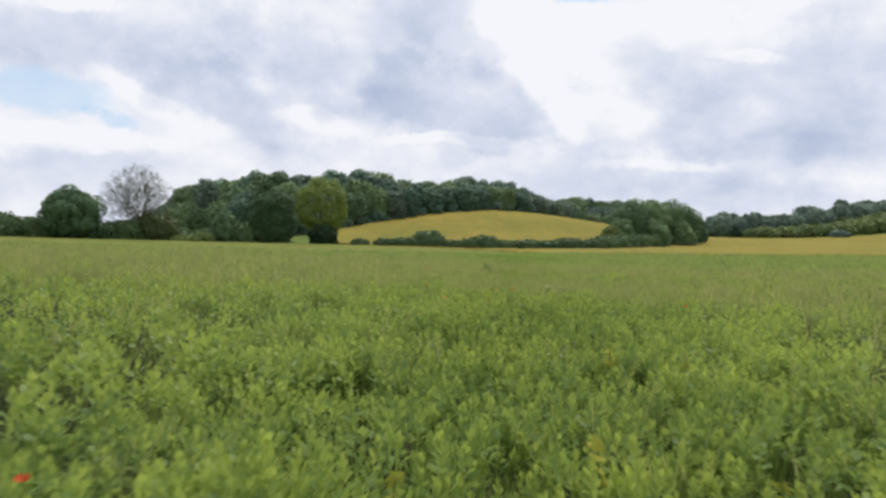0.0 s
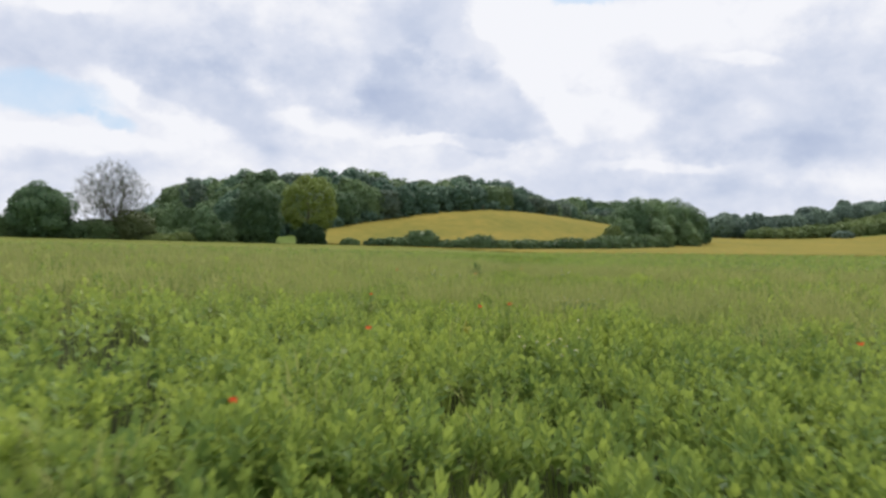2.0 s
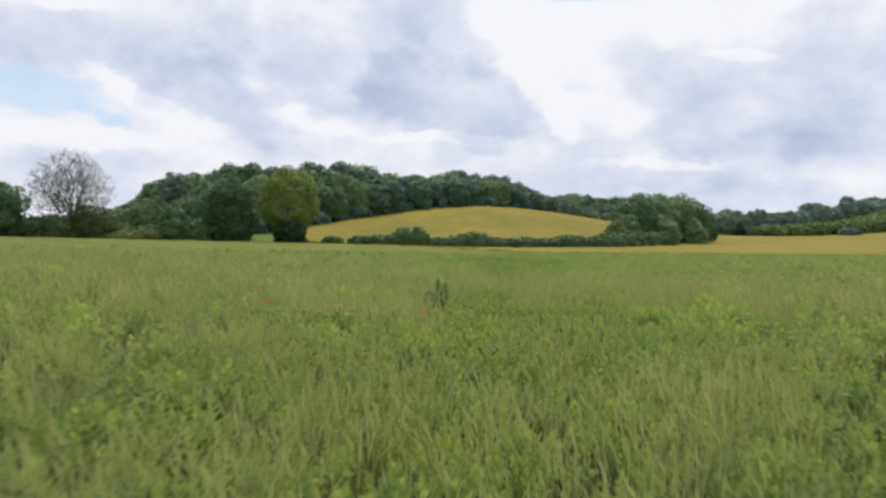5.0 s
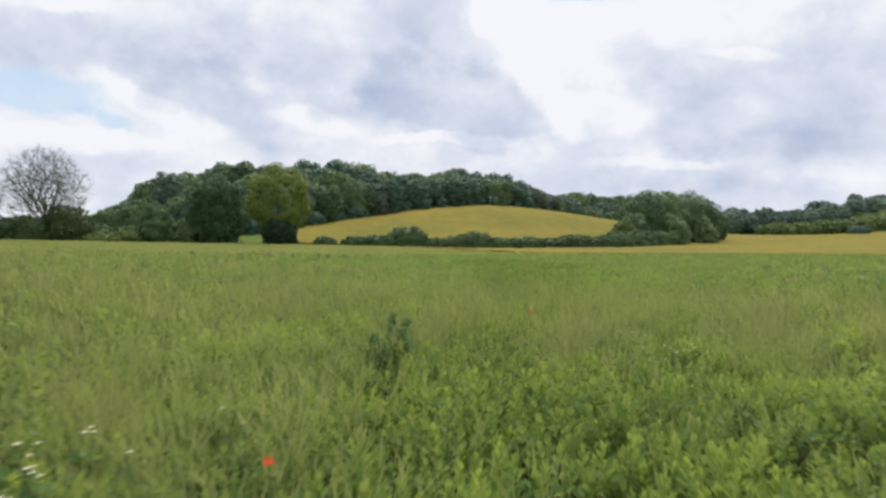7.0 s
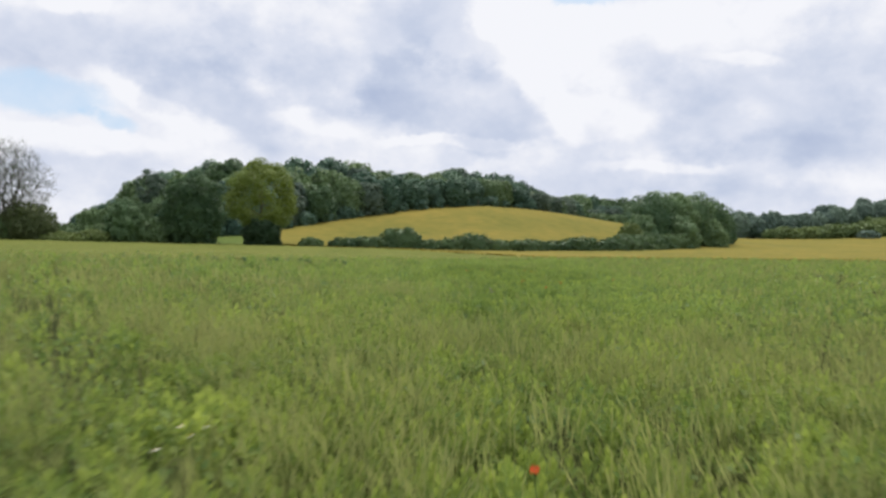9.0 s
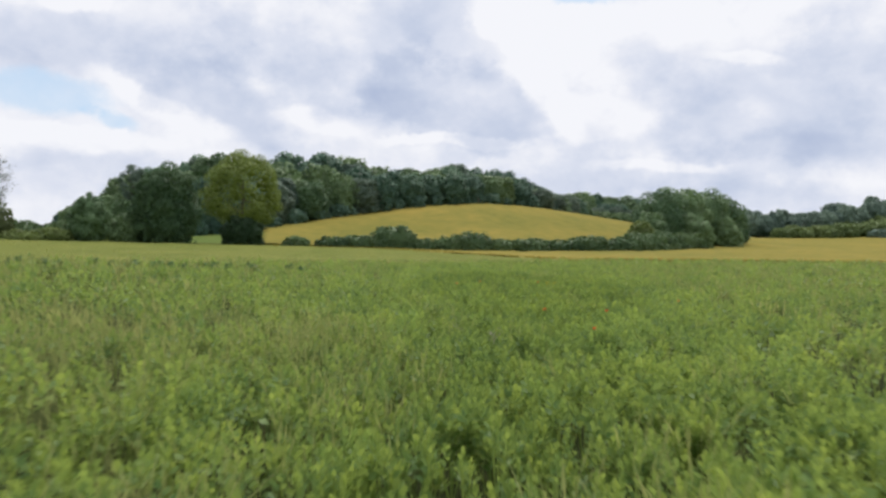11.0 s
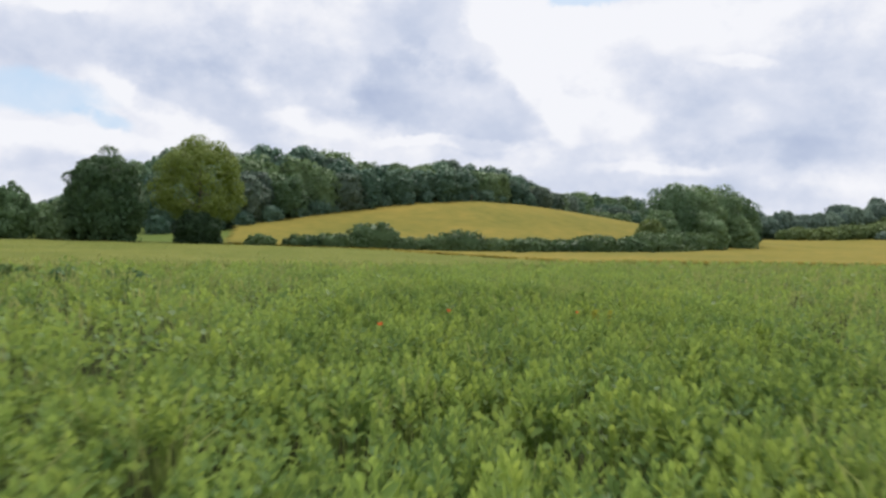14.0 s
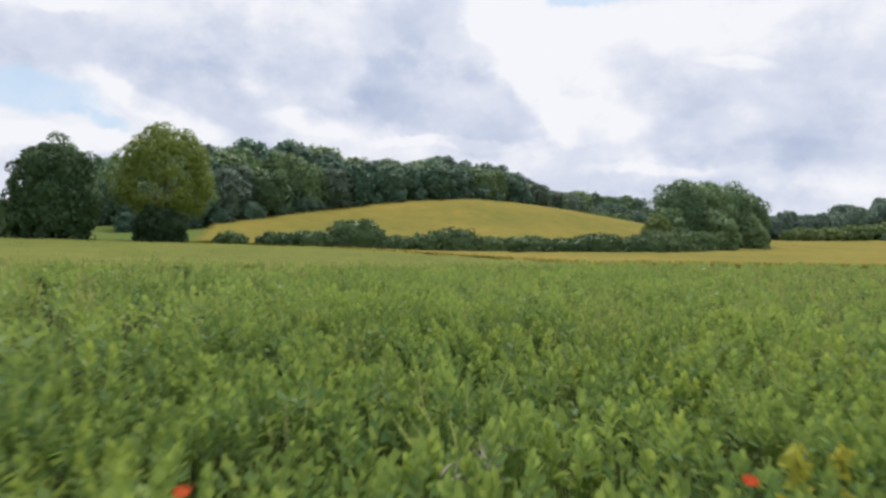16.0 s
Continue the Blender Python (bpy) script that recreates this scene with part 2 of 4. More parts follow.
M_YOLK = plain_material("yellow_disc", (0.65, 0.45, 0.03), (0.75, 0.55, 0.05), 60, 0.7, 0.3)
M_DOCK = leaf_material("dock_leaf", (0.26, 0.30, 0.045), (0.50, 0.46, 0.065), 0.35, 0.55, 0.8)
M_TALL = leaf_material("goosefoot_leaf", (0.088, 0.168, 0.056), (0.195, 0.300, 0.100), 0.35, 0.5, 0.8)
M_RANK = leaf_material("rank_weed_leaf", (0.065, 0.135, 0.052), (0.19, 0.29, 0.095), 0.25, 0.5, 0.8)
M_DUSKY = leaf_material("dusky_leaf", (0.058, 0.088, 0.038), (0.155, 0.180, 0.075), 0.20, 0.5, 0.5)
M_POST = plain_material("weathered_post", (0.16, 0.13, 0.10), (0.28, 0.24, 0.19), 6, 0.9, 0.5)


# ---- lie of the land ----
def smooth(a, b, v):
    s = np.clip((np.asarray(v, float) - a) / (b - a), 0, 1)
    return s * s * (3 - 2 * s)


def land(x, y):
    """Height of the soil: a gentle cross-fall, a shallow dip, the wheat hill and the rising right-hand side."""
    x, y = np.asarray(x, float), np.asarray(y, float)
    left = 0.029 * np.clip(-x, 0, 75)
    right = 0.33 * (1 - np.exp(-np.clip(x, 0, 400) / 7.0)) + 0.011 * np.clip(x, 0, 120)
    z = left - right - 0.12 * np.exp(-((y - 72) / 38.0) ** 2)
    z = z + smooth(100, 162, y) * (0.10 + 0.012 * np.clip(x, 0, 85))
    side = np.where(x < 14, 72.0, 80.0)
    toe = 150 + 0.8 * np.clip(x - 14, 0, 90)
    z = z + 12.5 * np.exp(-((x - 14) / side) ** 2) * smooth(0, 102, y - toe) * (1 - smooth(420, 900, y))
    z = z + smooth(240, 430, y) * smooth(50, 140, x) * 4.0
    z = z + smooth(150, 330, x) * smooth(330, 520, y) * 17.0
    z = z * (1 - 0.8 * smooth(700, 1600, np.hypot(x, y)))
    return z


def lz(x, y):
    return float(land(x, y))


def bean_edge(x):
    """Far edge of the beans."""
    return np.clip(89 + 1.1 * np.asarray(x, float), 72, 112)


def wheat_edge(x):
    """Near edge of the wheat."""
    x = np.asarray(x, float)
    return np.maximum(bean_edge(x) + 1.5, 101 + 47 * np.clip((22 - x) / 26.0, 0, 1))


WOOD_X = (-150, -104, -80, -60, -46, -32, -22, 12, 35, 55, 75, 110)
WOOD_Y = (290, 252, 234, 212, 184, 194, 211, 239, 264, 325, 380, 400)


def wood_front(x):
    return np.interp(x, WOOD_X, WOOD_Y)


# ---- mesh helpers ----
def mesh_from(name, verts, faces, mats, tone=None, mat_index=None, smooth_faces=False):
    """A mesh from numpy arrays; faces all of one corner count, or a list of such arrays."""
    faces = faces if isinstance(faces, list) else [faces]
    me = bpy.data.meshes.new(name)
    loops = np.concatenate([f.ravel() for f in faces]).astype(np.int32)
    counts = np.concatenate([np.full(len(f), f.shape[1], np.int32) for f in faces])
    starts = np.concatenate([[0], np.cumsum(counts)[:-1]]).astype(np.int32)
    me.vertices.add(len(verts))
    me.vertices.foreach_set("co", np.ascontiguousarray(verts, np.float32).ravel())
    me.loops.add(len(loops))
    me.loops.foreach_set("vertex_index", loops)
    me.polygons.add(len(counts))
    me.polygons.foreach_set("loop_start", starts)
    me.polygons.foreach_set("loop_total", counts)
    if mat_index is not None:
        me.polygons.foreach_set("material_index", np.asarray(mat_index, np.int32))
    if smooth_faces:
        me.polygons.foreach_set("use_smooth", np.ones(len(counts), bool))
    for mt in mats if isinstance(mats, (list, tuple)) else [mats]:
        me.materials.append(mt)
    if tone is not None:
        me.attributes.new("tone", "FLOAT", "POINT").data.foreach_set("value", np.asarray(tone, np.float32))
    me.update(calc_edges=True)
    return me


def part(name, me, parent, label="", at=None):
    ob = new(name, me)
    ob.parent = parent
    if at is not None:
        ob.matrix_basis = at
    return tagged(ob, label)


def thing(name, x, y, label, category, group="", dz=0.0, turn=0.0):
    ob = new(name)
    ob.empty_display_size = 0.3
    ob.matrix_basis = pose(x, y, lz(x, y) + dz, 0, 0, turn)
    return tagged(ob, label, category, group)


def tube(path, radii, sides=6):
    """A tapered tube along a path: verts, quads."""
    path, radii = np.asarray(path, float), np.asarray(radii, float)
    way = np.gradient(path, axis=0)
    way /= np.linalg.norm(way, axis=1, keepdims=True) + 1e-9
    ref = np.where(np.abs(way[:, 2:3]) > 0.9, np.array([[1.0, 0, 0]]), np.array([[0, 0, 1.0]]))
    a = np.cross(way, ref)
    a /= np.linalg.norm(a, axis=1, keepdims=True) + 1e-9
    b = np.cross(way, a)
    ang = np.linspace(0, 2 * np.pi, sides, endpoint=False)
    ring = np.cos(ang)[None, :, None] * a[:, None] + np.sin(ang)[None, :, None] * b[:, None]
    verts = (path[:, None] + ring * radii[:, None, None]).reshape(-1, 3)
    n = len(path)
    i, j = np.meshgrid(np.arange(n - 1), np.arange(sides), indexing="ij")
    k = (j + 1) % sides
    quads = np.stack([i * sides + j, i * sides + k, (i + 1) * sides + k, (i + 1) * sides + j], -1).reshape(-1, 4)
    return verts, quads


def join(pieces):
    """Joins (verts, faces) pairs of one corner count."""
    vs, fs, base = [], [], 0
    for v, f in pieces:
        vs.append(v)
        fs.append(f + base)
        base += len(v)
    return np.concatenate(vs), np.concatenate(fs)


def unit(v):
    return v / (np.linalg.norm(v, axis=-1, keepdims=True) + 1e-9)


def leaf_cards(rng, centres, normals, size, stretch=1.35, droop=0.0):
    """Folded leaf sprays: one four-cornered, bent blade at each centre."""
    n = len(centres)
    normals = unit(normals)
    t = unit(np.cross(normals, unit(rng.normal(size=(n, 3)))))
    t[:, 2] -= droop
    t = unit(t)
    b = np.cross(normals, t)
    s = size * rng.uniform(0.6, 1.35, (n, 1))
    fold = normals * s * 0.30
    v = np.stack([centres - t * s * 0.5 * stretch, centres + b * s * 0.5 - fold, centres + t * s * 0.5 * stretch, centres - b * s * 0.5 - fold], 1)
    f = np.arange(4 * n).reshape(n, 4)
    return v.reshape(-1, 3), f


def lump(centre, radii, rng, rings=5, segs=8):
    """An uneven closed inner mass that keeps a crown from being seen through."""
    th = np.linspace(0.12, np.pi - 0.12, rings)
    ph = np.linspace(0, 2 * np.pi, segs, endpoint=False)
    T, Pp = np.meshgrid(th, ph, indexing="ij")
    r = rng.uniform(0.82, 1.08, T.shape)
    v = np.stack([np.sin(T) * np.cos(Pp) * r * radii[0], np.sin(T) * np.sin(Pp) * r * radii[1], np.cos(T) * r * radii[2]], -1).reshape(-1, 3) + centre
    i, j = np.meshgrid(np.arange(rings - 1), np.arange(segs), indexing="ij")
    k = (j + 1) % segs
    q = np.stack([i * segs + j, (i + 1) * segs + j, (i + 1) * segs + k, i * segs + k], -1).reshape(-1, 4)
    return v, q


def crown_lobes(rng, radius, height, base, count, lobe=0.36, top_heavy=0.0, skirt=0.0, taper=0.0):
    """Centres and radii of the boughs' leaf masses, spread through an uneven crown."""
    i = np.arange(count) + 0.5
    ph = np.arccos(1 - 2 * i / count)
    th = np.pi * (1 + 5 ** 0.5) * i + rng.uniform(-0.4, 0.4, count)
    d = np.stack([np.cos(th) * np.sin(ph), np.sin(th) * np.sin(ph), np.cos(ph)], -1)
    r = rng.uniform(0.56, 0.80, (count, 1))
    widen = 1.0 - top_heavy * np.clip(-d[:, 2:3], 0, 1)
    low = np.clip(-d[:, 2:3], 0, 0.93)
    d[:, :2] *= (1 - low ** 2) ** (-0.5 * skirt)
    c = d * r * np.array([radius, radius, height / 2]) * widen
    c[:, :2] *= 1 - taper * np.clip(d[:, 2:3] + 0.25, 0, 1.25)
    c[:, 2] += base + height / 2
    return c, radius * lobe * rng.uniform(0.7, 1.25, count)


def crown_mesh(name, rng, centres, radii, per_lobe, size, mat, squash=0.8, core=0.5, droop=0.1, ragged=0.03):
    """Leaf sprays over every bough: most lie on its outer face, few inside another bough, a few loose ones fray the outline."""
    mid = centres.mean(0)
    qs, ns, cores = [], [], []
    for c, r in zip(centres, radii):
        n = max(8, int(per_lobe * (r / radii.mean()) ** 1.8))
        away = unit(c - mid) * np.array([1, 1, 0.7])
        d = unit(rng.normal(size=(n, 3)) + away * 0.75 + np.array([0, 0, 0.28]))
        out = np.where(rng.uniform(0, 1, (n, 1)) < 0.22, rng.uniform(0.55, 0.85, (n, 1)), rng.uniform(0.84, 1.06, (n, 1)))
        out = np.where(rng.uniform(0, 1, (n, 1)) < ragged, rng.uniform(1.06, 1.24, (n, 1)), out)
        qs.append(c + d * np.array([1, 1, squash]) * r * out)
        ns.append(d * 1.5 + rng.normal(size=(n, 3)) * 0.42 + np.array([0, 0, 0.22]))
        if core:
            cores.append(lump(c, np.array([r, r, r * squash]) * core, rng, 5, 7))
    q, nn = np.concatenate(qs), np.concatenate(ns)
    depth = np.full(len(q), 9.0)
    for c, r in zip(centres, radii):
        depth = np.minimum(depth, np.linalg.norm((q - c) / np.array([1, 1, squash]), axis=1) / r)
    keep = (depth > 0.66) | (rng.uniform(0, 1, len(q)) < 0.12)
    v, f = join([leaf_cards(rng, q[keep], nn[keep], size, droop=droop)] + cores)
    return mesh_from(name, v, f, mat)


def shell_mesh(name, rng, radii, centre, leaves, size, mat, bumps=22, swell=0.24, ragged=0.05, droop=0.15, flat=0.0, core=0.70, square=2.4):
    """A full crown: leafy boughs of two sizes set all over a broad dome, each with leaf sprays on its outer and upper face, and shade between them."""
    radii, centre = np.asarray(radii, float), np.asarray(centre, float)

    def dome(d):
        flank = np.hypot(d[:, 0], d[:, 1])
        q = d * radii / ((flank ** square + np.abs(d[:, 2]) ** square) ** (1 / square))[:, None]
        low = np.clip(-d[:, 2], 0, 1)
        q[:, :2] *= ((1 - np.minimum(low, 0.88) ** 2) ** (-0.5 * flat))[:, None]
        return q

    def spread(count, shift):
        i = np.arange(count) + 0.5
        up, round_ = np.arccos(1 - 2 * i / count), np.pi * (1 + 5 ** 0.5) * i + shift
        return unit(np.stack([np.cos(round_) * np.sin(up), np.sin(round_) * np.sin(up), np.cos(up)], -1) + rng.normal(scale=0.9 / math.sqrt(count), size=(count, 3)))

    large, small = spread(bumps, 0.0), spread(bumps * 4, 1.3)
    wide = np.concatenate([1.45 / math.sqrt(bumps) * rng.uniform(0.6, 1.25, bumps), 1.3 / math.sqrt(bumps * 4) * rng.uniform(0.7, 1.3, bumps * 4)])
    deep = np.concatenate([1 - wide[:bumps] * rng.uniform(0.45, 0.95, bumps), 1 - wide[bumps:] * 0.85 - rng.uniform(0, 0.5 * swell, bumps * 4)])
    hub = dome(np.concatenate([large, small])) * deep[:, None]
    girth = wide[:, None] * (0.35 * radii + 0.65 * radii.min()) * np.array([1, 1, 0.85])
    # leaf sprays on every bough, dropped where another bough covers them
    share = wide ** 2 / (wide ** 2).sum()
    owner = rng.choice(len(wide), int(leaves * 1.9), p=share)
    away = unit(hub / radii)[owner]
    d = unit(rng.normal(size=(len(owner), 3)) + away * 0.9 + np.array([0, 0, 0.12]))
    out = np.where(rng.uniform(0, 1, (len(owner), 1)) < ragged, rng.uniform(1.04, 1.15, (len(owner), 1)), rng.uniform(0.82, 1.05, (len(owner), 1)))
    q = hub[owner] + d * girth[owner] * out
    cover = np.full(len(q), 9.0)
    for k in range(len(wide)):
        gap = np.linalg.norm((q - hub[k]) / girth[k], axis=1)
        cover = np.minimum(cover, np.where(owner == k, 9.0, gap))
    keep = (cover > 0.80) | (rng.uniform(0, 1, len(q)) < 0.10)
    q, d = q[keep][:leaves], d[keep][:leaves]
    sprays = leaf_cards(rng, q + centre, d * 1.3 + rng.normal(size=d.shape) * 0.42 + np.array([0, 0, 0.15]), size, stretch=1.3, droop=droop)
    # broad sprays farther in
    way = unit(rng.normal(size=(int(leaves * 0.45), 3)))
    within = dome(way) * rng.uniform(0.74, 0.90, (len(way), 1))
    backing = leaf_cards(rng, within + centre, way + rng.normal(size=way.shape) * 0.8, size * 1.9, stretch=1.2, droop=droop)
    th, ph = np.linspace(0.05, np.pi - 0.05, 11), np.linspace(0, 2 * np.pi, 16, endpoint=False)
    T, P = np.meshgrid(th, ph, indexing="ij")
    inner = dome(np.stack([np.sin(T) * np.cos(P), np.sin(T) * np.sin(P), np.cos(T)], -1).reshape(-1, 3)) * core * rng.uniform(0.92, 1.03, (176, 1)) + centre
    i, j = np.meshgrid(np.arange(10), np.arange(16), indexing="ij")
    k = (j + 1) % 16
    quads = np.stack([i * 16 + j, (i + 1) * 16 + j, (i + 1) * 16 + k, i * 16 + k], -1).reshape(-1, 4)
    v, f = join([sprays, backing, (inner, quads)])
    return mesh_from(name, v, f, mat)


def trunk_mesh(name, rng, height, girth, targets, mat, sides=8):
    """A tapered trunk with a root flare, and a limb to each of the targets."""
    k = np.linspace(0, 1, 7)
    sway = np.cumsum(rng.normal(scale=0.06, size=(7, 2)), 0) * girth * 2
    path = np.column_stack([sway, k * height])
    path[0, 2] = -0.25
    rad = girth * (1 - 0.72 * k) * (1 + 0.55 * np.exp(-k * 14))
    pieces = [tube(path, rad, sides)]
    for c in targets:
        s = rng.uniform(0.35, 0.85)
        root = np.array([np.interp(s, k, path[:, 0]), np.interp(s, k, path[:, 1]), s * height])
        mid = root * 0.5 + c * 0.5 + np.array([0, 0, 0.10 * height]) * rng.uniform(-0.3, 0.8)
        lim = np.array([root, root * 0.55 + mid * 0.45 + rng.normal(scale=0.12, size=3), mid, c])
        g = girth * 0.36 * (1 - 0.5 * s)
        pieces.append(tube(lim, [g, g * 0.8, g * 0.5, g * 0.16], 5))
    v, f = join(pieces)
    return mesh_from(name, v, f, mat, smooth_faces=True)


def leafy_tree(name, seed, x, y, label, category, height, radius, clear, leaf, lobes=26, per_lobe=90, size=0.42,
               group="", lobe=0.36, top_heavy=0.3, core=0.45, squash=0.8, skirt=0.8, taper=0.0):
    rng = np.random.default_rng(seed)
    ob = thing(name, x, y, label, category, group)
    c, r = crown_lobes(rng, radius, height - clear, clear, lobes, lobe, top_heavy, skirt, taper)
    pick = c[rng.permutation(len(c))[:9]]
    part("trunk", trunk_mesh("trunk", rng, height * 0.65, height * 0.022, pick, M_BARK), ob)
    part("crown", crown_mesh("crown", rng, c, r, per_lobe, size, leaf, core=core, squash=squash), ob)
    return ob


def dome_tree(name, seed, x, y, label, height, radius, clear, leaf, leaves=2600, size=0.30, group="", turn=0.0, bumps=22, swell=0.24, ragged=0.05, flat=0.2, square=2.5):
    """A tree whose crown is one full dome down to clear metres above the ground."""
    rng = np.random.default_rng(seed)
    ob = thing(name, x, y, label, "tree", group, turn=turn)
    mid, half = (height + clear) / 2, (height - clear) / 2
    reach = unit(rng.normal(size=(5, 3)) * [1, 1, 0.4] + [0, 0, 0.3]) * radius * 0.7 + [0, 0, mid]
    part("trunk", trunk_mesh("trunk", rng, height * 0.6, height * 0.02, reach, M_BARK, 6), ob)
    part("crown", shell_mesh("crown", rng, (radius, radius, half), (0, 0, mid), leaves, size, leaf, bumps, swell, ragged, flat=flat, square=square), ob)
    return ob


def shrub(name, seed, x, y, label, width, depth, height, leaf, lobes=12, per_lobe=70, size=0.22, category="shrub", group="", turn=0.0, swell=0.36):
    """A bush: several stems from the ground and a rounded, uneven mass of leaf."""
    rng = np.random.default_rng(seed)
    ob = thing(name, x, y, label, category, group, turn=turn)
    c = unit(rng.normal(size=(6, 3)) + [0, 0, 0.6]) * [width * 0.3, depth * 0.3, height * 0.3] + [0, 0, height * 0.45]
    stems = [tube(np.array([[p[0] * 0.15, p[1] * 0.15, -0.1], [p[0] * 0.5, p[1] * 0.5, p[2] * 0.5], p]), np.array([0.05, 0.035, 0.012]) * max(1, height / 2.5), 5) for p in c]
    v, f = join(stems)
    part("stems", mesh_from("stems", v, f, M_BARK, smooth_faces=True), ob)
    part("foliage", shell_mesh("foliage", rng, (width * 0.50, depth * 0.5, height * 0.60), (0, 0, height * 0.40), int(lobes * per_lobe * 1.3), size, leaf, max(9, lobes), swell, 0.10, flat=0.25), ob)
    return ob


# ---- ground ----
def make_ground():
    def lines(marks):
        out = []
        for a, b, step in marks:
            out.append(np.arange(a, b, step))
        return np.concatenate(out + [[marks[-1][1]]])
    xs = lines(((-4000, -800, 400), (-800, -240, 40), (-240, -60, 6), (-60, 60, 2), (60, 330, 6), (330, 800, 40), (800, 4000, 400)))
    ys = lines(((-4000, -800, 400), (-800, -60, 40), (-60, 0, 6), (0, 290, 2.5), (290, 620, 8), (620, 1000, 40), (1000, 4600, 300)))
    X, Y = np.meshgrid(xs, ys, indexing="ij")
    Z = land(X, Y)
    v = np.stack([X, Y, Z], -1).reshape(-1, 3)
    nx, ny = len(xs), len(ys)
    i, j = np.meshgrid(np.arange(nx - 1), np.arange(ny - 1), indexing="ij")
    f = np.stack([i * ny + j, (i + 1) * ny + j, (i + 1) * ny + j + 1, i * ny + j + 1], -1).reshape(-1, 4)
    cx, cy = X[:-1, :-1].ravel() + 1, Y[:-1, :-1].ravel() + 1
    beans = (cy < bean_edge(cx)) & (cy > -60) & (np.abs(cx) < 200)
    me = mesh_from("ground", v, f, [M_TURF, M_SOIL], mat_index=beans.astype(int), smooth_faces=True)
    tagged(new("ground", me), "rolling farmland soil and turf under the crops", "ground", kind="structure")


M_TURF = plain_material("turf", (0.07, 0.115, 0.028), (0.135, 0.165, 0.045), 0.25, 0.95, 0.6, gloss=0.03)
make_ground()


def stamp(plants, verts, faces, rng):
    """Sets a plant's shape (verts, faces) down at each row x, y, z, turn, scale, lean of plants, as arrays."""
    n, k = len(plants), len(verts)
    c, s = np.cos(plants[:, 3]), np.sin(plants[:, 3])
    v = verts[None] * plants[:, 4, None, None]
    X = v[..., 0] * c[:, None] - v[..., 1] * s[:, None]
    Y = v[..., 0] * s[:, None] + v[..., 1] * c[:, None]
    a = rng.uniform(0, 2 * np.pi, n)
    lean = plants[:, 5]
    X = X + (np.cos(a) * lean)[:, None] * v[..., 2] + plants[:, 0, None]
    Y = Y + (np.sin(a) * lean)[:, None] * v[..., 2] + plants[:, 1, None]
    Z = v[..., 2] + plants[:, 2, None]
    out = np.stack([X, Y, Z], -1).reshape(-1, 3)
    f = (faces[None] + (np.arange(n) * k)[:, None, None]).reshape(-1, faces.shape[1])
    return out, f


def scatter(rng, x0, x1, y0, y1, per_m2):
    n = int((x1 - x0) * (y1 - y0) * per_m2)
    return np.column_stack([rng.uniform(x0, x1, n), rng.uniform(y0, y1, n)])


def track_x(y):
    """Middle of the strip over which the flight goes, in the plan."""
    return 0.1 * np.asarray(y, float)


def patchy(x, y, scale, seed):
    """Cheap smooth pattern between 0 and 1."""
    r = np.random.default_rng(seed)
    out = np.zeros(len(x))
    for k in range(7):
        a, p = r.uniform(0, 2 * np.pi), r.uniform(0, 2 * np.pi)
        w = r.uniform(0.5, 1.9) / scale * 2 * np.pi
        out += np.sin((x * np.cos(a) + y * np.sin(a)) * w + p)
    return np.clip(0.5 + out / 6.0, 0, 1)


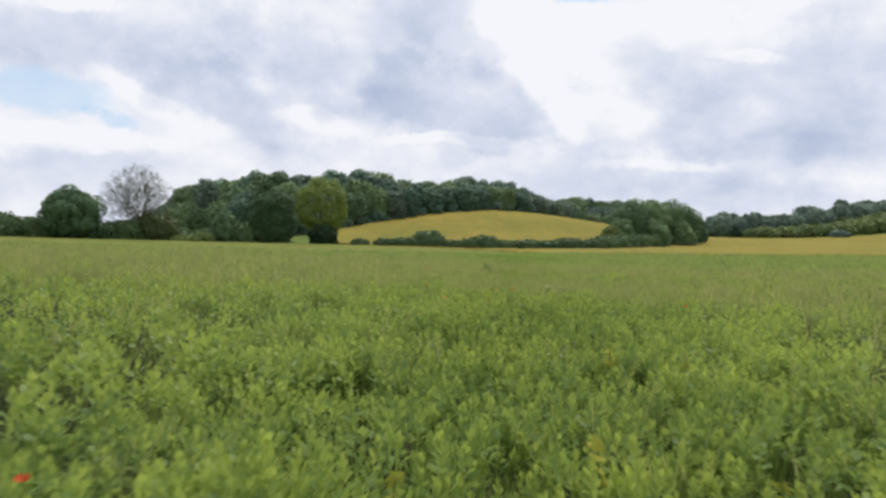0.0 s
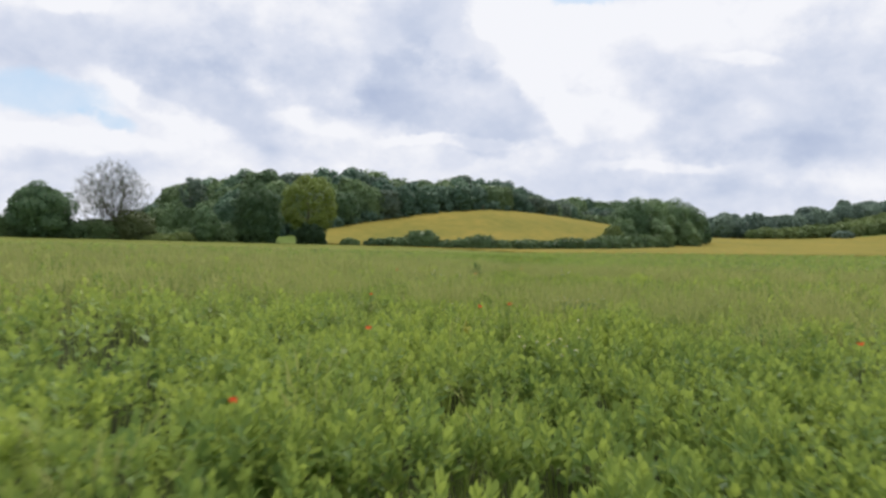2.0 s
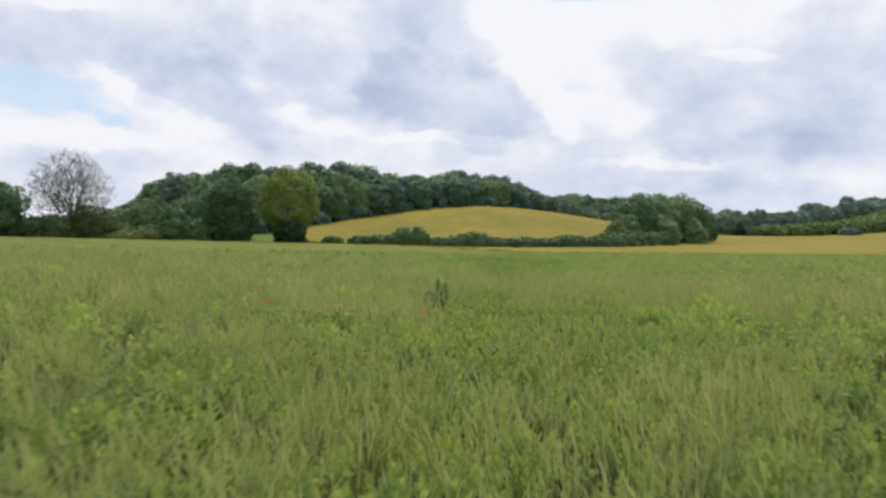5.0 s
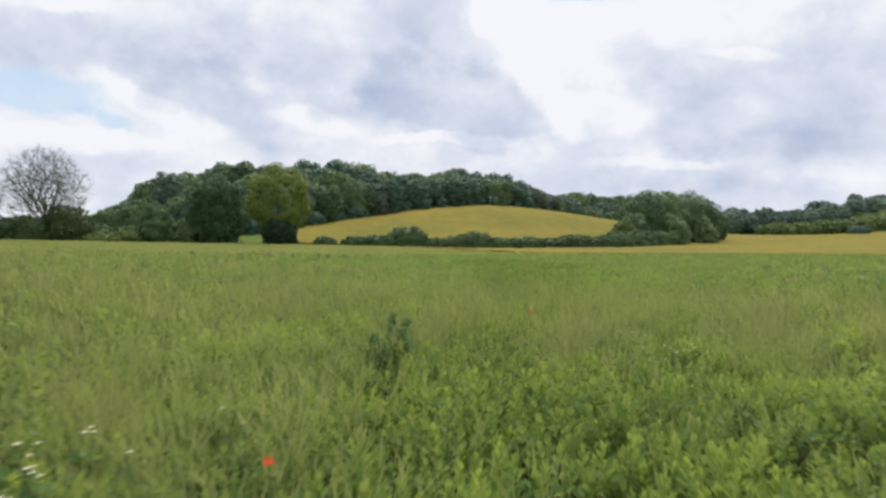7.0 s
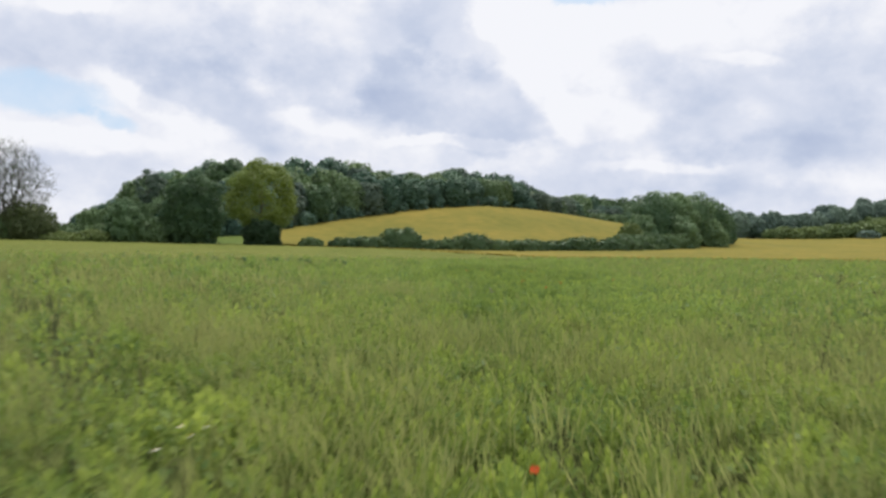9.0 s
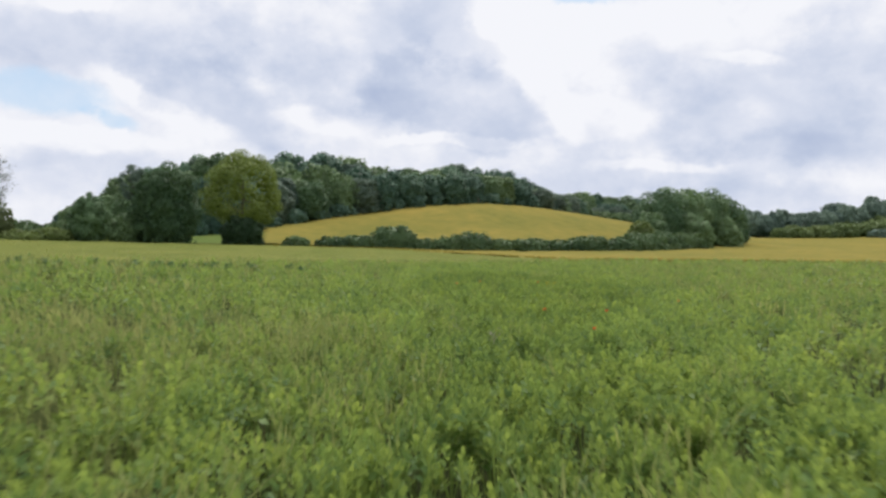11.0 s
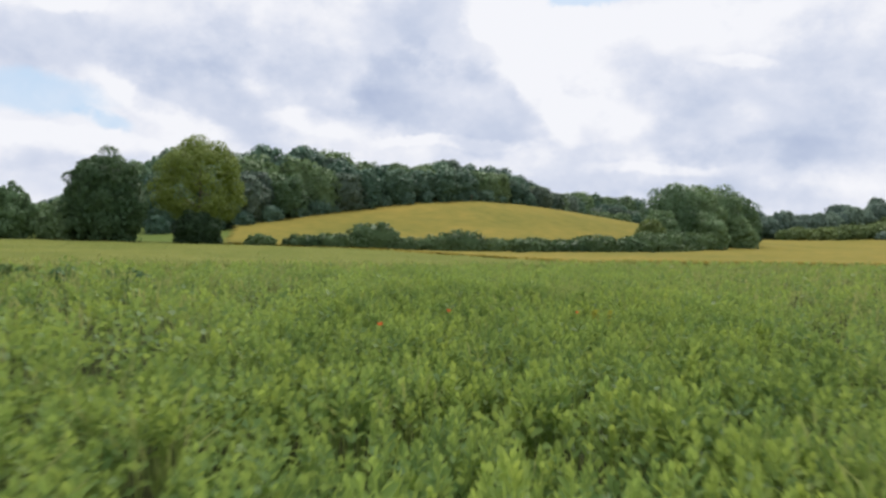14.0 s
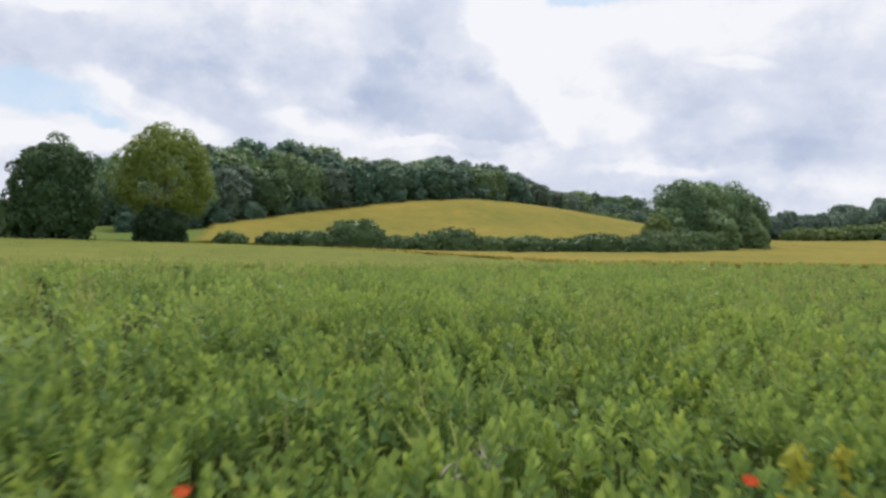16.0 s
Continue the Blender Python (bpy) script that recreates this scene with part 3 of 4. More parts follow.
def bean_shape(rng, shoots, whorl, tall, leaf_len, four, fall=0.66, slim=0.30):
    """One broad-bean plant: upright shoots, each a column of pointed leaflets that closes to a tight tuft at the tip,
    older ones spreading below.
    Gives verts, faces and a tone per vertex: new tips pale, painted shade below."""
    vs, fs, age_shade, base = [], [], [], 0
    for s in range(shoots):
        turn = s * 2.4 + rng.uniform(-0.4, 0.4)
        far = 0.0 if s == 0 else rng.uniform(0.09, 0.20)
        mood = rng.uniform(-0.16, 0.16)
        top = np.array([np.cos(turn) * far, np.sin(turn) * far, tall * (1.0 if s == 0 else rng.uniform(0.80, 1.0))])
        lean = np.array([np.cos(turn), np.sin(turn), 0]) * rng.uniform(0.0, 0.25)
        g = 0.006
        vs.append(np.array([[-g, 0, 0], [g, 0, 0], top * [1, 1, 0.95] + [g, 0, 0], top * [1, 1, 0.95] - [g, 0, 0]]))
        fs.append(np.array([[0, 1, 2, 3]]) + base)
        age_shade.append(np.full(4, -0.3))
        base += 4
        for i in range(whorl):
            k = i / max(1, whorl - 1)
            az = i * 2.4 + turn + rng.uniform(-0.35, 0.35)
            up = 1.42 - 0.90 * k ** 0.8 + rng.uniform(-0.16, 0.16)
            arm = np.array([np.cos(az), np.sin(az), 0])
            out = unit(arm * np.cos(up) + np.array([0, 0, np.sin(up)]) + lean)
            side = unit(np.cross(out, [0, 0, 1.0]) + 0.25 * rng.normal(size=3))
            nor = np.cross(side, out)
            L = leaf_len * rng.uniform(0.85, 1.2) * (0.78 + 0.45 * k)
            root = top - np.array([0, 0, 0.02 + 0.24 * k * tall]) + arm * (0.004 + 0.022 * k)
            W = L * slim * rng.uniform(0.85, 1.2)
            tip = root + out * L - nor * L * 0.14 * k
            if four:
                low, high = root + out * L * 0.38, root + out * L * 0.72 - nor * L * 0.04 * k
                lift = nor * L * 0.09
                vs.append(np.array([root, low + side * W + lift, high + side * W * 0.72 + lift, tip, high - side * W * 0.72 + lift, low - side * W + lift]))
                fs.append(np.array([[0, 1, 2, 3], [0, 3, 4, 5]]) + base)
            else:
                mid = root + out * L * 0.5
                vs.append(np.array([root, mid + side * W * 1.1 + nor * L * 0.08, tip, mid - side * W * 1.1 + nor * L * 0.08]))
                fs.append(np.array([[0, 1, 2, 3]]) + base)
            # paler tips are new leaf; the darkening down the shoot includes painted shade
            age_shade.append(np.full(len(vs[-1]), 0.30 - fall * k ** 0.8 + mood) + rng.uniform(-0.06, 0.06))
            base += len(vs[-1])
    return np.concatenate(vs), np.concatenate(fs), np.concatenate(age_shade)


def grassy(x, y):
    """Where tall grass crowds out the beans, 0 to 1."""
    band = 0.45 * smooth(14.5, 17, y) * (1 - smooth(20, 22, y)) * smooth(0.5, 2.5, x) + 1.0 * smooth(17.5, 21, y) * (1 - smooth(24, 27.5, y)) + 0.2 * smooth(18, 22, y) * (1 - smooth(28, 32, y)) + smooth(30, 34, y) * (1 - smooth(42, 49, y))
    band = band + 0.7 * smooth(26, 29, y) * (1 - smooth(32, 35, y)) * smooth(2.8, 1.0, x)
    band = band + 0.5 * smooth(46, 48.5, y) * (1 - smooth(54, 57, y)) * smooth(4.6, 2.6, x)
    band = band * (1 - 0.35 * np.exp(-(x ** 2 + (y - 33.5) ** 2) / 5.0))
    return np.clip(band, 0, 1) * np.clip(patchy(x, y, 3.5, 3) * 0.95 + 0.12, 0.15, 1)


def make_beans():
    rng = np.random.default_rng(11)
    made, tones = [], []
    close_half, near_half, mid_half = 1.5, 3.6, 13.0

    def put(p, shapes, size, spread):
        p = p[p[:, 1] < bean_edge(p[:, 0]) + rng.normal(scale=0.8, size=len(p))]
        x, y = p[:, 0], p[:, 1]
        clump = patchy(x, y, 0.9, 15)
        p = p[(clump > 0.12) | (rng.uniform(0, 1, len(p)) < 0.75)]
        x, y = p[:, 0], p[:, 1]
        sc = size * (0.82 + 0.14 * patchy(x, y, 3.2, 5) + 0.12 * patchy(x, y, 0.9, 15)) * rng.uniform(1 - spread, 1 + spread, len(p))
        tone = np.clip(0.5 * patchy(x, y, 4.0, 9) + 0.5 * rng.uniform(0, 1, len(p)), 0, 1)
        sc *= 1 - 0.24 * grassy(x, y)
        full = np.column_stack([p, land(x, y), rng.uniform(0, 6.283, len(p)), sc, rng.uniform(0, 0.12, len(p))])
        which = rng.integers(0, len(shapes), len(full))
        for w, (v, f, age_shade) in enumerate(shapes):
            sel = which == w
            made.append(stamp(full[sel], v, f, rng))
            tones.append((tone[sel][:, None] + age_shade[None]).ravel())

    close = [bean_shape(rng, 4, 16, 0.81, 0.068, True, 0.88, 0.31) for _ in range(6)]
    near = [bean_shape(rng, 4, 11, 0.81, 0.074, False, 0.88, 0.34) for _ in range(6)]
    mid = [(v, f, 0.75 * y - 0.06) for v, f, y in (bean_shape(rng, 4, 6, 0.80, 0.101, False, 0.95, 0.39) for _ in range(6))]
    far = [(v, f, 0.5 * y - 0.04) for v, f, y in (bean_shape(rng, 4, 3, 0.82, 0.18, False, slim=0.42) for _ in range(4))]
    p = scatter(rng, -5, 13, 1.5, 76, 11)
    off = np.abs(p[:, 0] - track_x(p[:, 1]))
    rank = p[:, 1] > 60 + 3 * patchy(p[:, 0], p[:, 1], 5.0, 51)
    big = [bean_shape(rng, 4, 16, 0.83, 0.074, True, 0.98, 0.34) for _ in range(6)]
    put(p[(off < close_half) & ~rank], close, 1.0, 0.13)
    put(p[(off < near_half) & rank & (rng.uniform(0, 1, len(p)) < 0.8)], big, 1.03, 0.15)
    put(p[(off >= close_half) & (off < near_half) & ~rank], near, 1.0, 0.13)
    # lower leaves closing the gaps between the shoots, toned down as painted shade
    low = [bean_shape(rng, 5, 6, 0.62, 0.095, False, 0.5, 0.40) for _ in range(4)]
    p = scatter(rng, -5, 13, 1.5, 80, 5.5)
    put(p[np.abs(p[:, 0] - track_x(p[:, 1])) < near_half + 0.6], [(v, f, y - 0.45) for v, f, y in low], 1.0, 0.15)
    p = scatter(rng, -14, 22, 1.5, 98, 5.4)
    off = np.abs(p[:, 0] - track_x(p[:, 1]))
    thin = rng.uniform(0, 1, len(p)) < 1 - 0.35 * smooth(5, 9, off)
    put(p[thin & (off < mid_half) & ((off >= near_half) | (p[:, 1] > 76))], mid, 1.0, 0.16)
    p = scatter(rng, -70, 84, 4, 113, 1.4)
    off = np.abs(p[:, 0] - track_x(p[:, 1]))
    wide = np.abs(p[:, 0] - 3) < 10 + 0.66 * p[:, 1]
    put(p[wide & ((off >= mid_half) | (p[:, 1] > 98))], far, 1.0, 0.18)
    # the rest of the field, thinner
    p = scatter(rng, -72, 86, -16, 100, 0.7)
    rest = (np.abs(p[:, 0] - 3) >= 10 + 0.66 * p[:, 1]) | (p[:, 1] < 1.5)
    put(p[rest & ((np.abs(p[:, 0] - track_x(p[:, 1])) > mid_half) | (p[:, 1] < 1.5))], [bean_shape(rng, 2, 3, 0.82, 0.36, False) for _ in range(3)], 1.0, 0.18)
    v, f = join(made)
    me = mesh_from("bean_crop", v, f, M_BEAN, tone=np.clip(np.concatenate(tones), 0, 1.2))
    tagged(new("bean_crop", me), "dense green broad bean crop, patchy and weedy", "bean crop", kind="stuff")


make_beans()


def blade_shape(rng, blades, tall, width, head):
    """A tuft of thin upright grass stalks, most with a loose nodding seed head: verts, faces, and how pale each vertex is."""
    vs, pale = [], []
    for i in range(blades):
        a, r = rng.uniform(0, 6.283), rng.uniform(0, 0.20)
        foot = np.array([np.cos(a) * r, np.sin(a) * r, 0])
        lean = np.array([np.cos(a), np.sin(a), 0]) * rng.uniform(0.02, 0.26) * tall
        h = tall * rng.uniform(0.68, 1.1)
        s = np.array([-np.sin(a + 0.7), np.cos(a + 0.7), 0]) * width
        if rng.uniform() < 0.7:
            k = rng.uniform(0.72, 0.82)
            neck = foot + lean * 0.5 + np.array([0, 0, h * k])
            belly = foot + lean * 0.72 + np.array([0, 0, h * (k + 0.42 * (1 - k))])
            nod = foot + lean * rng.uniform(1.0, 1.35) + np.array([0, 0, h])
            vs += [np.array([foot - s * 0.5, foot + s * 0.5, neck + s * 0.5, neck - s * 0.5]), np.array([neck, belly + s * head, nod, belly - s * head])]
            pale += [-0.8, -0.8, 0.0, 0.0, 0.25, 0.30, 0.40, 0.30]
        else:
            mid = foot + lean * 0.45 + np.array([0, 0, h * 0.45])
            vs.append(np.array([foot, mid + s * 1.6, foot + lean * 1.3 + np.array([0, 0, h * 0.86]), mid - s * 1.6]))
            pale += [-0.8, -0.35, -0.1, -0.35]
    v = np.concatenate(vs)
    return v, np.arange(len(v)).reshape(-1, 4), np.array(pale)


def tufts(rng, p, shapes, scale, tone):
    made, tones = [], []
    full = np.column_stack([p, land(p[:, 0], p[:, 1]), rng.uniform(0, 6.283, len(p)), scale, rng.uniform(0, 0.2, len(p))])
    which = rng.integers(0, len(shapes), len(full))
    for w, (v, f, pale) in enumerate(shapes):
        sel = which == w
        made.append(stamp(full[sel], v, f, rng))
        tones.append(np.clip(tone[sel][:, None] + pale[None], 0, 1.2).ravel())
    v, f = join(made)
    return v, f, np.concatenate(tones)


def make_weed_grass():
    rng = np.random.default_rng(21)
    shapes = [blade_shape(rng, 15, 1.0, 0.0017, 3.2) for _ in range(6)]
    p = scatter(rng, -30, 40, 3, 110, 21)
    x, y = p[:, 0], p[:, 1]
    off = x - track_x(y)
    zone = np.maximum(grassy(x, y), 0.005 + 0.02 * smooth(56, 76, y) + 0.07 * patchy(x, y, 11.0, 33) ** 3)
    keep = (rng.uniform(0, 1, len(p)) < zone * np.where(np.abs(off) < 6, 1.0, 0.25)) & (np.abs(off) < 6 + 0.62 * y)
    keep &= y < bean_edge(x) + 3
    p = p[keep]
    tone = np.clip(patchy(p[:, 0], p[:, 1], 6.0, 4) * 0.5 + rng.uniform(-0.1, 0.4, len(p)), 0, 1)
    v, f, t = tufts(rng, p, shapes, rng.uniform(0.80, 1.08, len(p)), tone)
    # farther off: broader tufts
    broad = [blade_shape(rng, 7, 0.98, 0.0075, 2.6) for _ in range(5)]
    q = scatter(rng, -62, 70, 6, 112, 6.5)
    x, y = q[:, 0], q[:, 1]
    off = x - track_x(y)
    dens = 0.22 + 0.8 * grassy(x, y)
    dens = np.maximum(dens * (0.45 + 0.8 * patchy(x, y, 13.0, 44)), 0.45 * smooth(-6, -22, off))
    keep = (np.abs(off) > 5.5) & (np.abs(x - 3) < 10 + 0.66 * y) & (y < bean_edge(x) + 2) & (rng.uniform(0, 1, len(q)) < dens)
    q = q[keep]
    tone = np.clip(patchy(q[:, 0], q[:, 1], 6.0, 4) * 0.5 + rng.uniform(0.15, 0.5, len(q)), 0, 1)
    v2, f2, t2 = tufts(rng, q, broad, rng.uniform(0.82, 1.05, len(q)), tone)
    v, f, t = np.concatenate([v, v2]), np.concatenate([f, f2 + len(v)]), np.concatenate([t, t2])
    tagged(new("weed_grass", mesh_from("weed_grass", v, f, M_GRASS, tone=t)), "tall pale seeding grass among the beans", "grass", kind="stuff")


make_weed_grass()


def sheet(rng, x0, x1, y0, y1, step, inside, lift, rough):
    """The closed top of a standing crop: a sheet over the cells that lie inside."""
    X, Y = np.meshgrid(np.arange(x0, x1, step), np.arange(y0, y1, step), indexing="ij")
    Z = land(X, Y) + lift + rng.normal(scale=rough, size=X.shape)
    nx, ny = X.shape
    i, j = np.meshgrid(np.arange(nx - 1), np.arange(ny - 1), indexing="ij")
    keep = inside(X[:-1, :-1] + step / 2, Y[:-1, :-1] + step / 2)
    f = np.stack([i * ny + j, (i + 1) * ny + j, (i + 1) * ny + j + 1, i * ny + j + 1], -1)[keep]
    used, inv = np.unique(f, return_inverse=True)
    return np.stack([X, Y, Z], -1).reshape(-1, 3)[used], inv.reshape(-1, 4)


def crop(name, label, category, rng, top, edge, shapes, mats, size):
    """A crop seen from afar: its closed top and the single plants along its edge."""
    v, f = top
    tone = np.clip(patchy(edge[:, 0], edge[:, 1], 16.0, 6) * 0.5 + rng.uniform(0.1, 0.5, len(edge)), 0, 1)
    shapes = [(v_, f_, 0.3 * pale) for v_, f_, pale in shapes]
    v2, f2, t2 = tufts(rng, edge, shapes, size * rng.uniform(0.88, 1.08, len(edge)), tone)
    me = mesh_from(name, np.concatenate([v, v2]), np.concatenate([f, f2 + len(v)]), mats, mat_index=np.r_[np.ones(len(f), int), np.zeros(len(f2), int)],
                   tone=np.r_[np.full(len(v), 0.5), t2])
    tagged(new(name, me), label, category, kind="stuff")


def in_meadow(x, y):
    return (y > bean_edge(x) + 0.5) & (y < wheat_edge(x) + 3) & ~((x > -20) & (y > 151)) & (y < 156 + 0.3 * (-x - 20))


def make_meadow():
    rng = np.random.default_rng(31)
    shapes = [blade_shape(rng, 5, 0.74, 0.018, 1.8) for _ in range(5)]
    top = sheet(rng, -84, 60, 71, 172, 1.5, in_meadow, 0.62, 0.04)
    p = scatter(rng, -60, 60, 71, 150, 9)
    x, y = p[:, 0], p[:, 1]
    deep = y - bean_edge(x)
    near = (deep > -1.0) & (rng.uniform(0, 1, len(p)) < np.clip(1.15 - deep / 9.0, 0.10, 1)) & (y < wheat_edge(x) + 3)
    crop("meadow_grass", "strip of pale hay-coloured long grass before the hedge", "grass", rng, top, p[near], shapes, [M_MEADOW, M_MEADOW_TOP], 0.95)


make_meadow()


def in_wheat(x, y):
    inside = (y > wheat_edge(x)) & (x > -23 - np.clip(y - 150, 0, 80) * 0.22) & (y > wheat_edge(x) + 10 * smooth(-13, -18, x)) & (y < wood_front(x) + 4)
    return inside & (x < 330) & (y < np.where(x > 60, 372 + 0.22 * np.clip(x - 150, 0, 200), 900))


def make_wheat():
    rng = np.random.default_rng(41)
    shapes = [blade_shape(rng, 5, 0.80, 0.018, 1.8) for _ in range(5)]
    v, f = sheet(rng, -48, 332, 92, 430, 1.4, in_wheat, 0.68, 0.03)
    v[:, 2] -= 0.14 * (np.abs(np.mod(v[:, 0] * 0.93 + v[:, 1] * 0.36, 20.0) - 10) < 1.1)      # tractor lanes
    p = scatter(rng, -40, 110, 92, 154, 12)
    x, y = p[:, 0], p[:, 1]
    deep = y - wheat_edge(x)
    near = (deep > -0.8) & (rng.uniform(0, 1, len(p)) < np.clip(1.1 - deep / 4.0, 0, 1)) & (x > -24)
    crop("wheat_crop", "ripening yellow wheat covering the hill and fields", "wheat crop", rng, (v, f), p[near], shapes, [M_WHEAT, M_WHEAT_TOP], 0.97)


make_wheat()

# ---- trees along the left of the hedge ----
leafy_tree("tree", 111, -26.0, 151.5, "yellow-green leafed tree standing over a dark bush", "tree", 16.0, 7.3, 1.4, M_YELLOW_LEAF, 90, 165, 0.22, top_heavy=0.0, lobe=0.21, core=0.35, skirt=0.25, taper=0.28)
shrub("shrub", 102, -24.6, 146.6, "dark round bush at the foot of the yellow-green tree", 6.4, 5.4, 4.7, M_DARK_BUSH, 18, 150, 0.20)
dome_tree("tree", 103, -33.5, 141.0, "dense dark green tree with leaves to the ground", 11.2, 4.6, -1.2, M_HEDGE_LEAF, 9000, 0.20, bumps=20, swell=0.34, ragged=0.06, square=2.7, flat=0.1)
dome_tree("tree", 107, -41.6, 136.0, "small bushy tree with a rusty-green top beside a larger one", 7.2, 2.7, -1.0, M_OAK, 3600, 0.19, bumps=16, swell=0.50, ragged=0.08, square=1.8)
dome_tree("tree", 104, -64.5, 124.0, "broad leafy green tree in the hedgerow", 9.6, 5.2, 0.2, M_OAK, 6500, 0.24, bumps=16, swell=0.52, ragged=0.10, square=2.2, flat=0.0)


def thin_tree(seed, x, y, height, spread):
    """A tree in thin leaf: limbs fan out from a short trunk and fork into ever finer twigs that fill a round head evenly."""
    rng = np.random.default_rng(seed)
    ob = thing("tree", x, y, "nearly bare tree with fine grey twigs and sparse leaves", "tree")
    base = height * 0.17
    heart = np.array([0, 0, base + (height - base) * 0.47])
    half = np.array([spread, spread, (height - base) * 0.53])
    # points through the head, thicker towards its outside
    n = 2500
    d = unit(rng.normal(size=(n, 3)))
    r = rng.uniform(0.10, 1.0, (n, 1)) ** 0.55 * (1 + 0.07 * np.sin(d[:, :1] * 5 + 1.3) + 0.06 * np.sin(d[:, 2:] * 6 + d[:, 1:2] * 4))
    goal = heart + d * r * half
    goal = goal[goal[:, 2] > base * 0.9]
    fork = np.array([0.12, 0.0, height * 0.24])
    nodes = [np.array([0, 0, -0.2]), np.array([0.05, 0.03, height * 0.12]), fork, np.array([0.05, -0.05, height * 0.36])]
    up, run = [0, 0, 1, 2], [0.0, height * 0.12, height * 0.24, height * 0.36]
    goal = goal[np.argsort(np.linalg.norm(goal - fork, axis=1))]
    at = np.zeros((len(goal) * 2 + 8, 3))
    at[:4] = nodes
    cost = np.zeros(len(at))
    cost[:4] = run
    count = 4
    for g in goal:
        gap = np.linalg.norm(at[2:count] - g, axis=1)
        k = 2 + int(np.argmin(gap + 0.42 * cost[2:count] + np.where(gap < 0.25, 0.5, 0.0)))
        way = g - at[k]
        length = np.linalg.norm(way)
        if length > 0.9:                       # a long reach bends on its way
            bend = at[k] + way * 0.5 + rng.normal(scale=0.07 * length, size=3)
            at[count], cost[count] = bend, cost[k] + length * 0.5
            up.append(k)
            k, count = count, count + 1
        at[count], cost[count] = g, cost[k] + np.linalg.norm(g - at[k])
        up.append(k)
        count += 1
    load = np.zeros(count)
    kids = np.bincount(np.array(up[1:]), minlength=count)
    for k in range(count - 1, 0, -1):
        load[k] += 1.0 if kids[k] == 0 else 0.0
        load[up[k]] += load[k]
    girth = np.clip(0.0160 * load ** 0.45, 0.0150, height * 0.026)
    pieces = []
    for k in range(1, count):
        g0 = min(girth[up[k]], girth[k] * 1.5)
        pieces.append(tube(np.array([at[up[k]], at[k]]), [g0 if up[k] else height * 0.03, girth[k]], 8 if load[k] > 300 else 5 if load[k] > 20 else 3))
    v, f = join(pieces)
    part("trunk", mesh_from("trunk", v, f, M_GREY_BARK, smooth_faces=True), ob)
    tips = at[4:count][kids[4:count] == 0]
    c = np.repeat(tips, 12, 0) + rng.normal(scale=0.26, size=(12 * len(tips), 3))
    v, f = leaf_cards(rng, c, rng.normal(size=c.shape), 0.11)
    part("crown", mesh_from("crown", v, f, M_BARE_LEAF), ob, "sparse dull leaves")


thin_tree(105, -56.2, 132.0, 14.2, 6.4)
# ---- hedgerow behind the bean field's left end ----
for k, (x, y, w, h, mat, lab) in enumerate((
        (-76, 122, 9, 4.0, M_HEDGE_LEAF, "dark hedge bush in the field hedgerow"), (-84, 121, 9, 4.6, M_HEDGE_LEAF, "dark hedge bush in the field hedgerow"), (-93, 121, 10, 4.4, M_HEDGE_LEAF, "dark hedge bush in the field hedgerow"),
        (-62, 126, 7, 3.2, M_HEDGE_LEAF, "dark hedge bush in the field hedgerow"), (-58, 130, 8, 3.4, M_HEDGE_LEAF, "dark bush under the bare tree"), (-52.5, 131, 7, 5.2, M_DUSKY, "dusky brown-green bush beside the bare tree"),
        (-48.0, 131, 5.5, 0.9, M_PALE_HEDGE, "pale green low hedge bush in the field hedgerow"), (-44.6, 133, 4, 1.4, M_PALE_HEDGE, "pale green low hedge bush in the field hedgerow"),
        (-38.2, 139, 3.4, 3.4, M_WOOD_LIGHT, "green hedge bush in the field hedgerow"),
        (-67.5, 125, 7, 3.4, M_HEDGE_LEAF, "dark hedge bush in the field hedgerow"), (-71.5, 124, 7, 3.6, M_HEDGE_LEAF, "dark hedge bush in the field hedgerow"), (-55.3, 133.5, 7, 3.6, M_HEDGE_LEAF, "dark bush under the bare tree"),
        (-50.0, 135, 6, 2.2, M_HEDGE_LEAF, "dark hedge bush in the field hedgerow"), (-45.5, 137, 6, 2.2, M_HEDGE_LEAF, "dark hedge bush in the field hedgerow"))):
    shrub("shrub", 200 + k, x, y, lab, w * 1.3, 5.0, h + 0.9, mat, 14, 80, 0.26, group="hedgerow bushes")

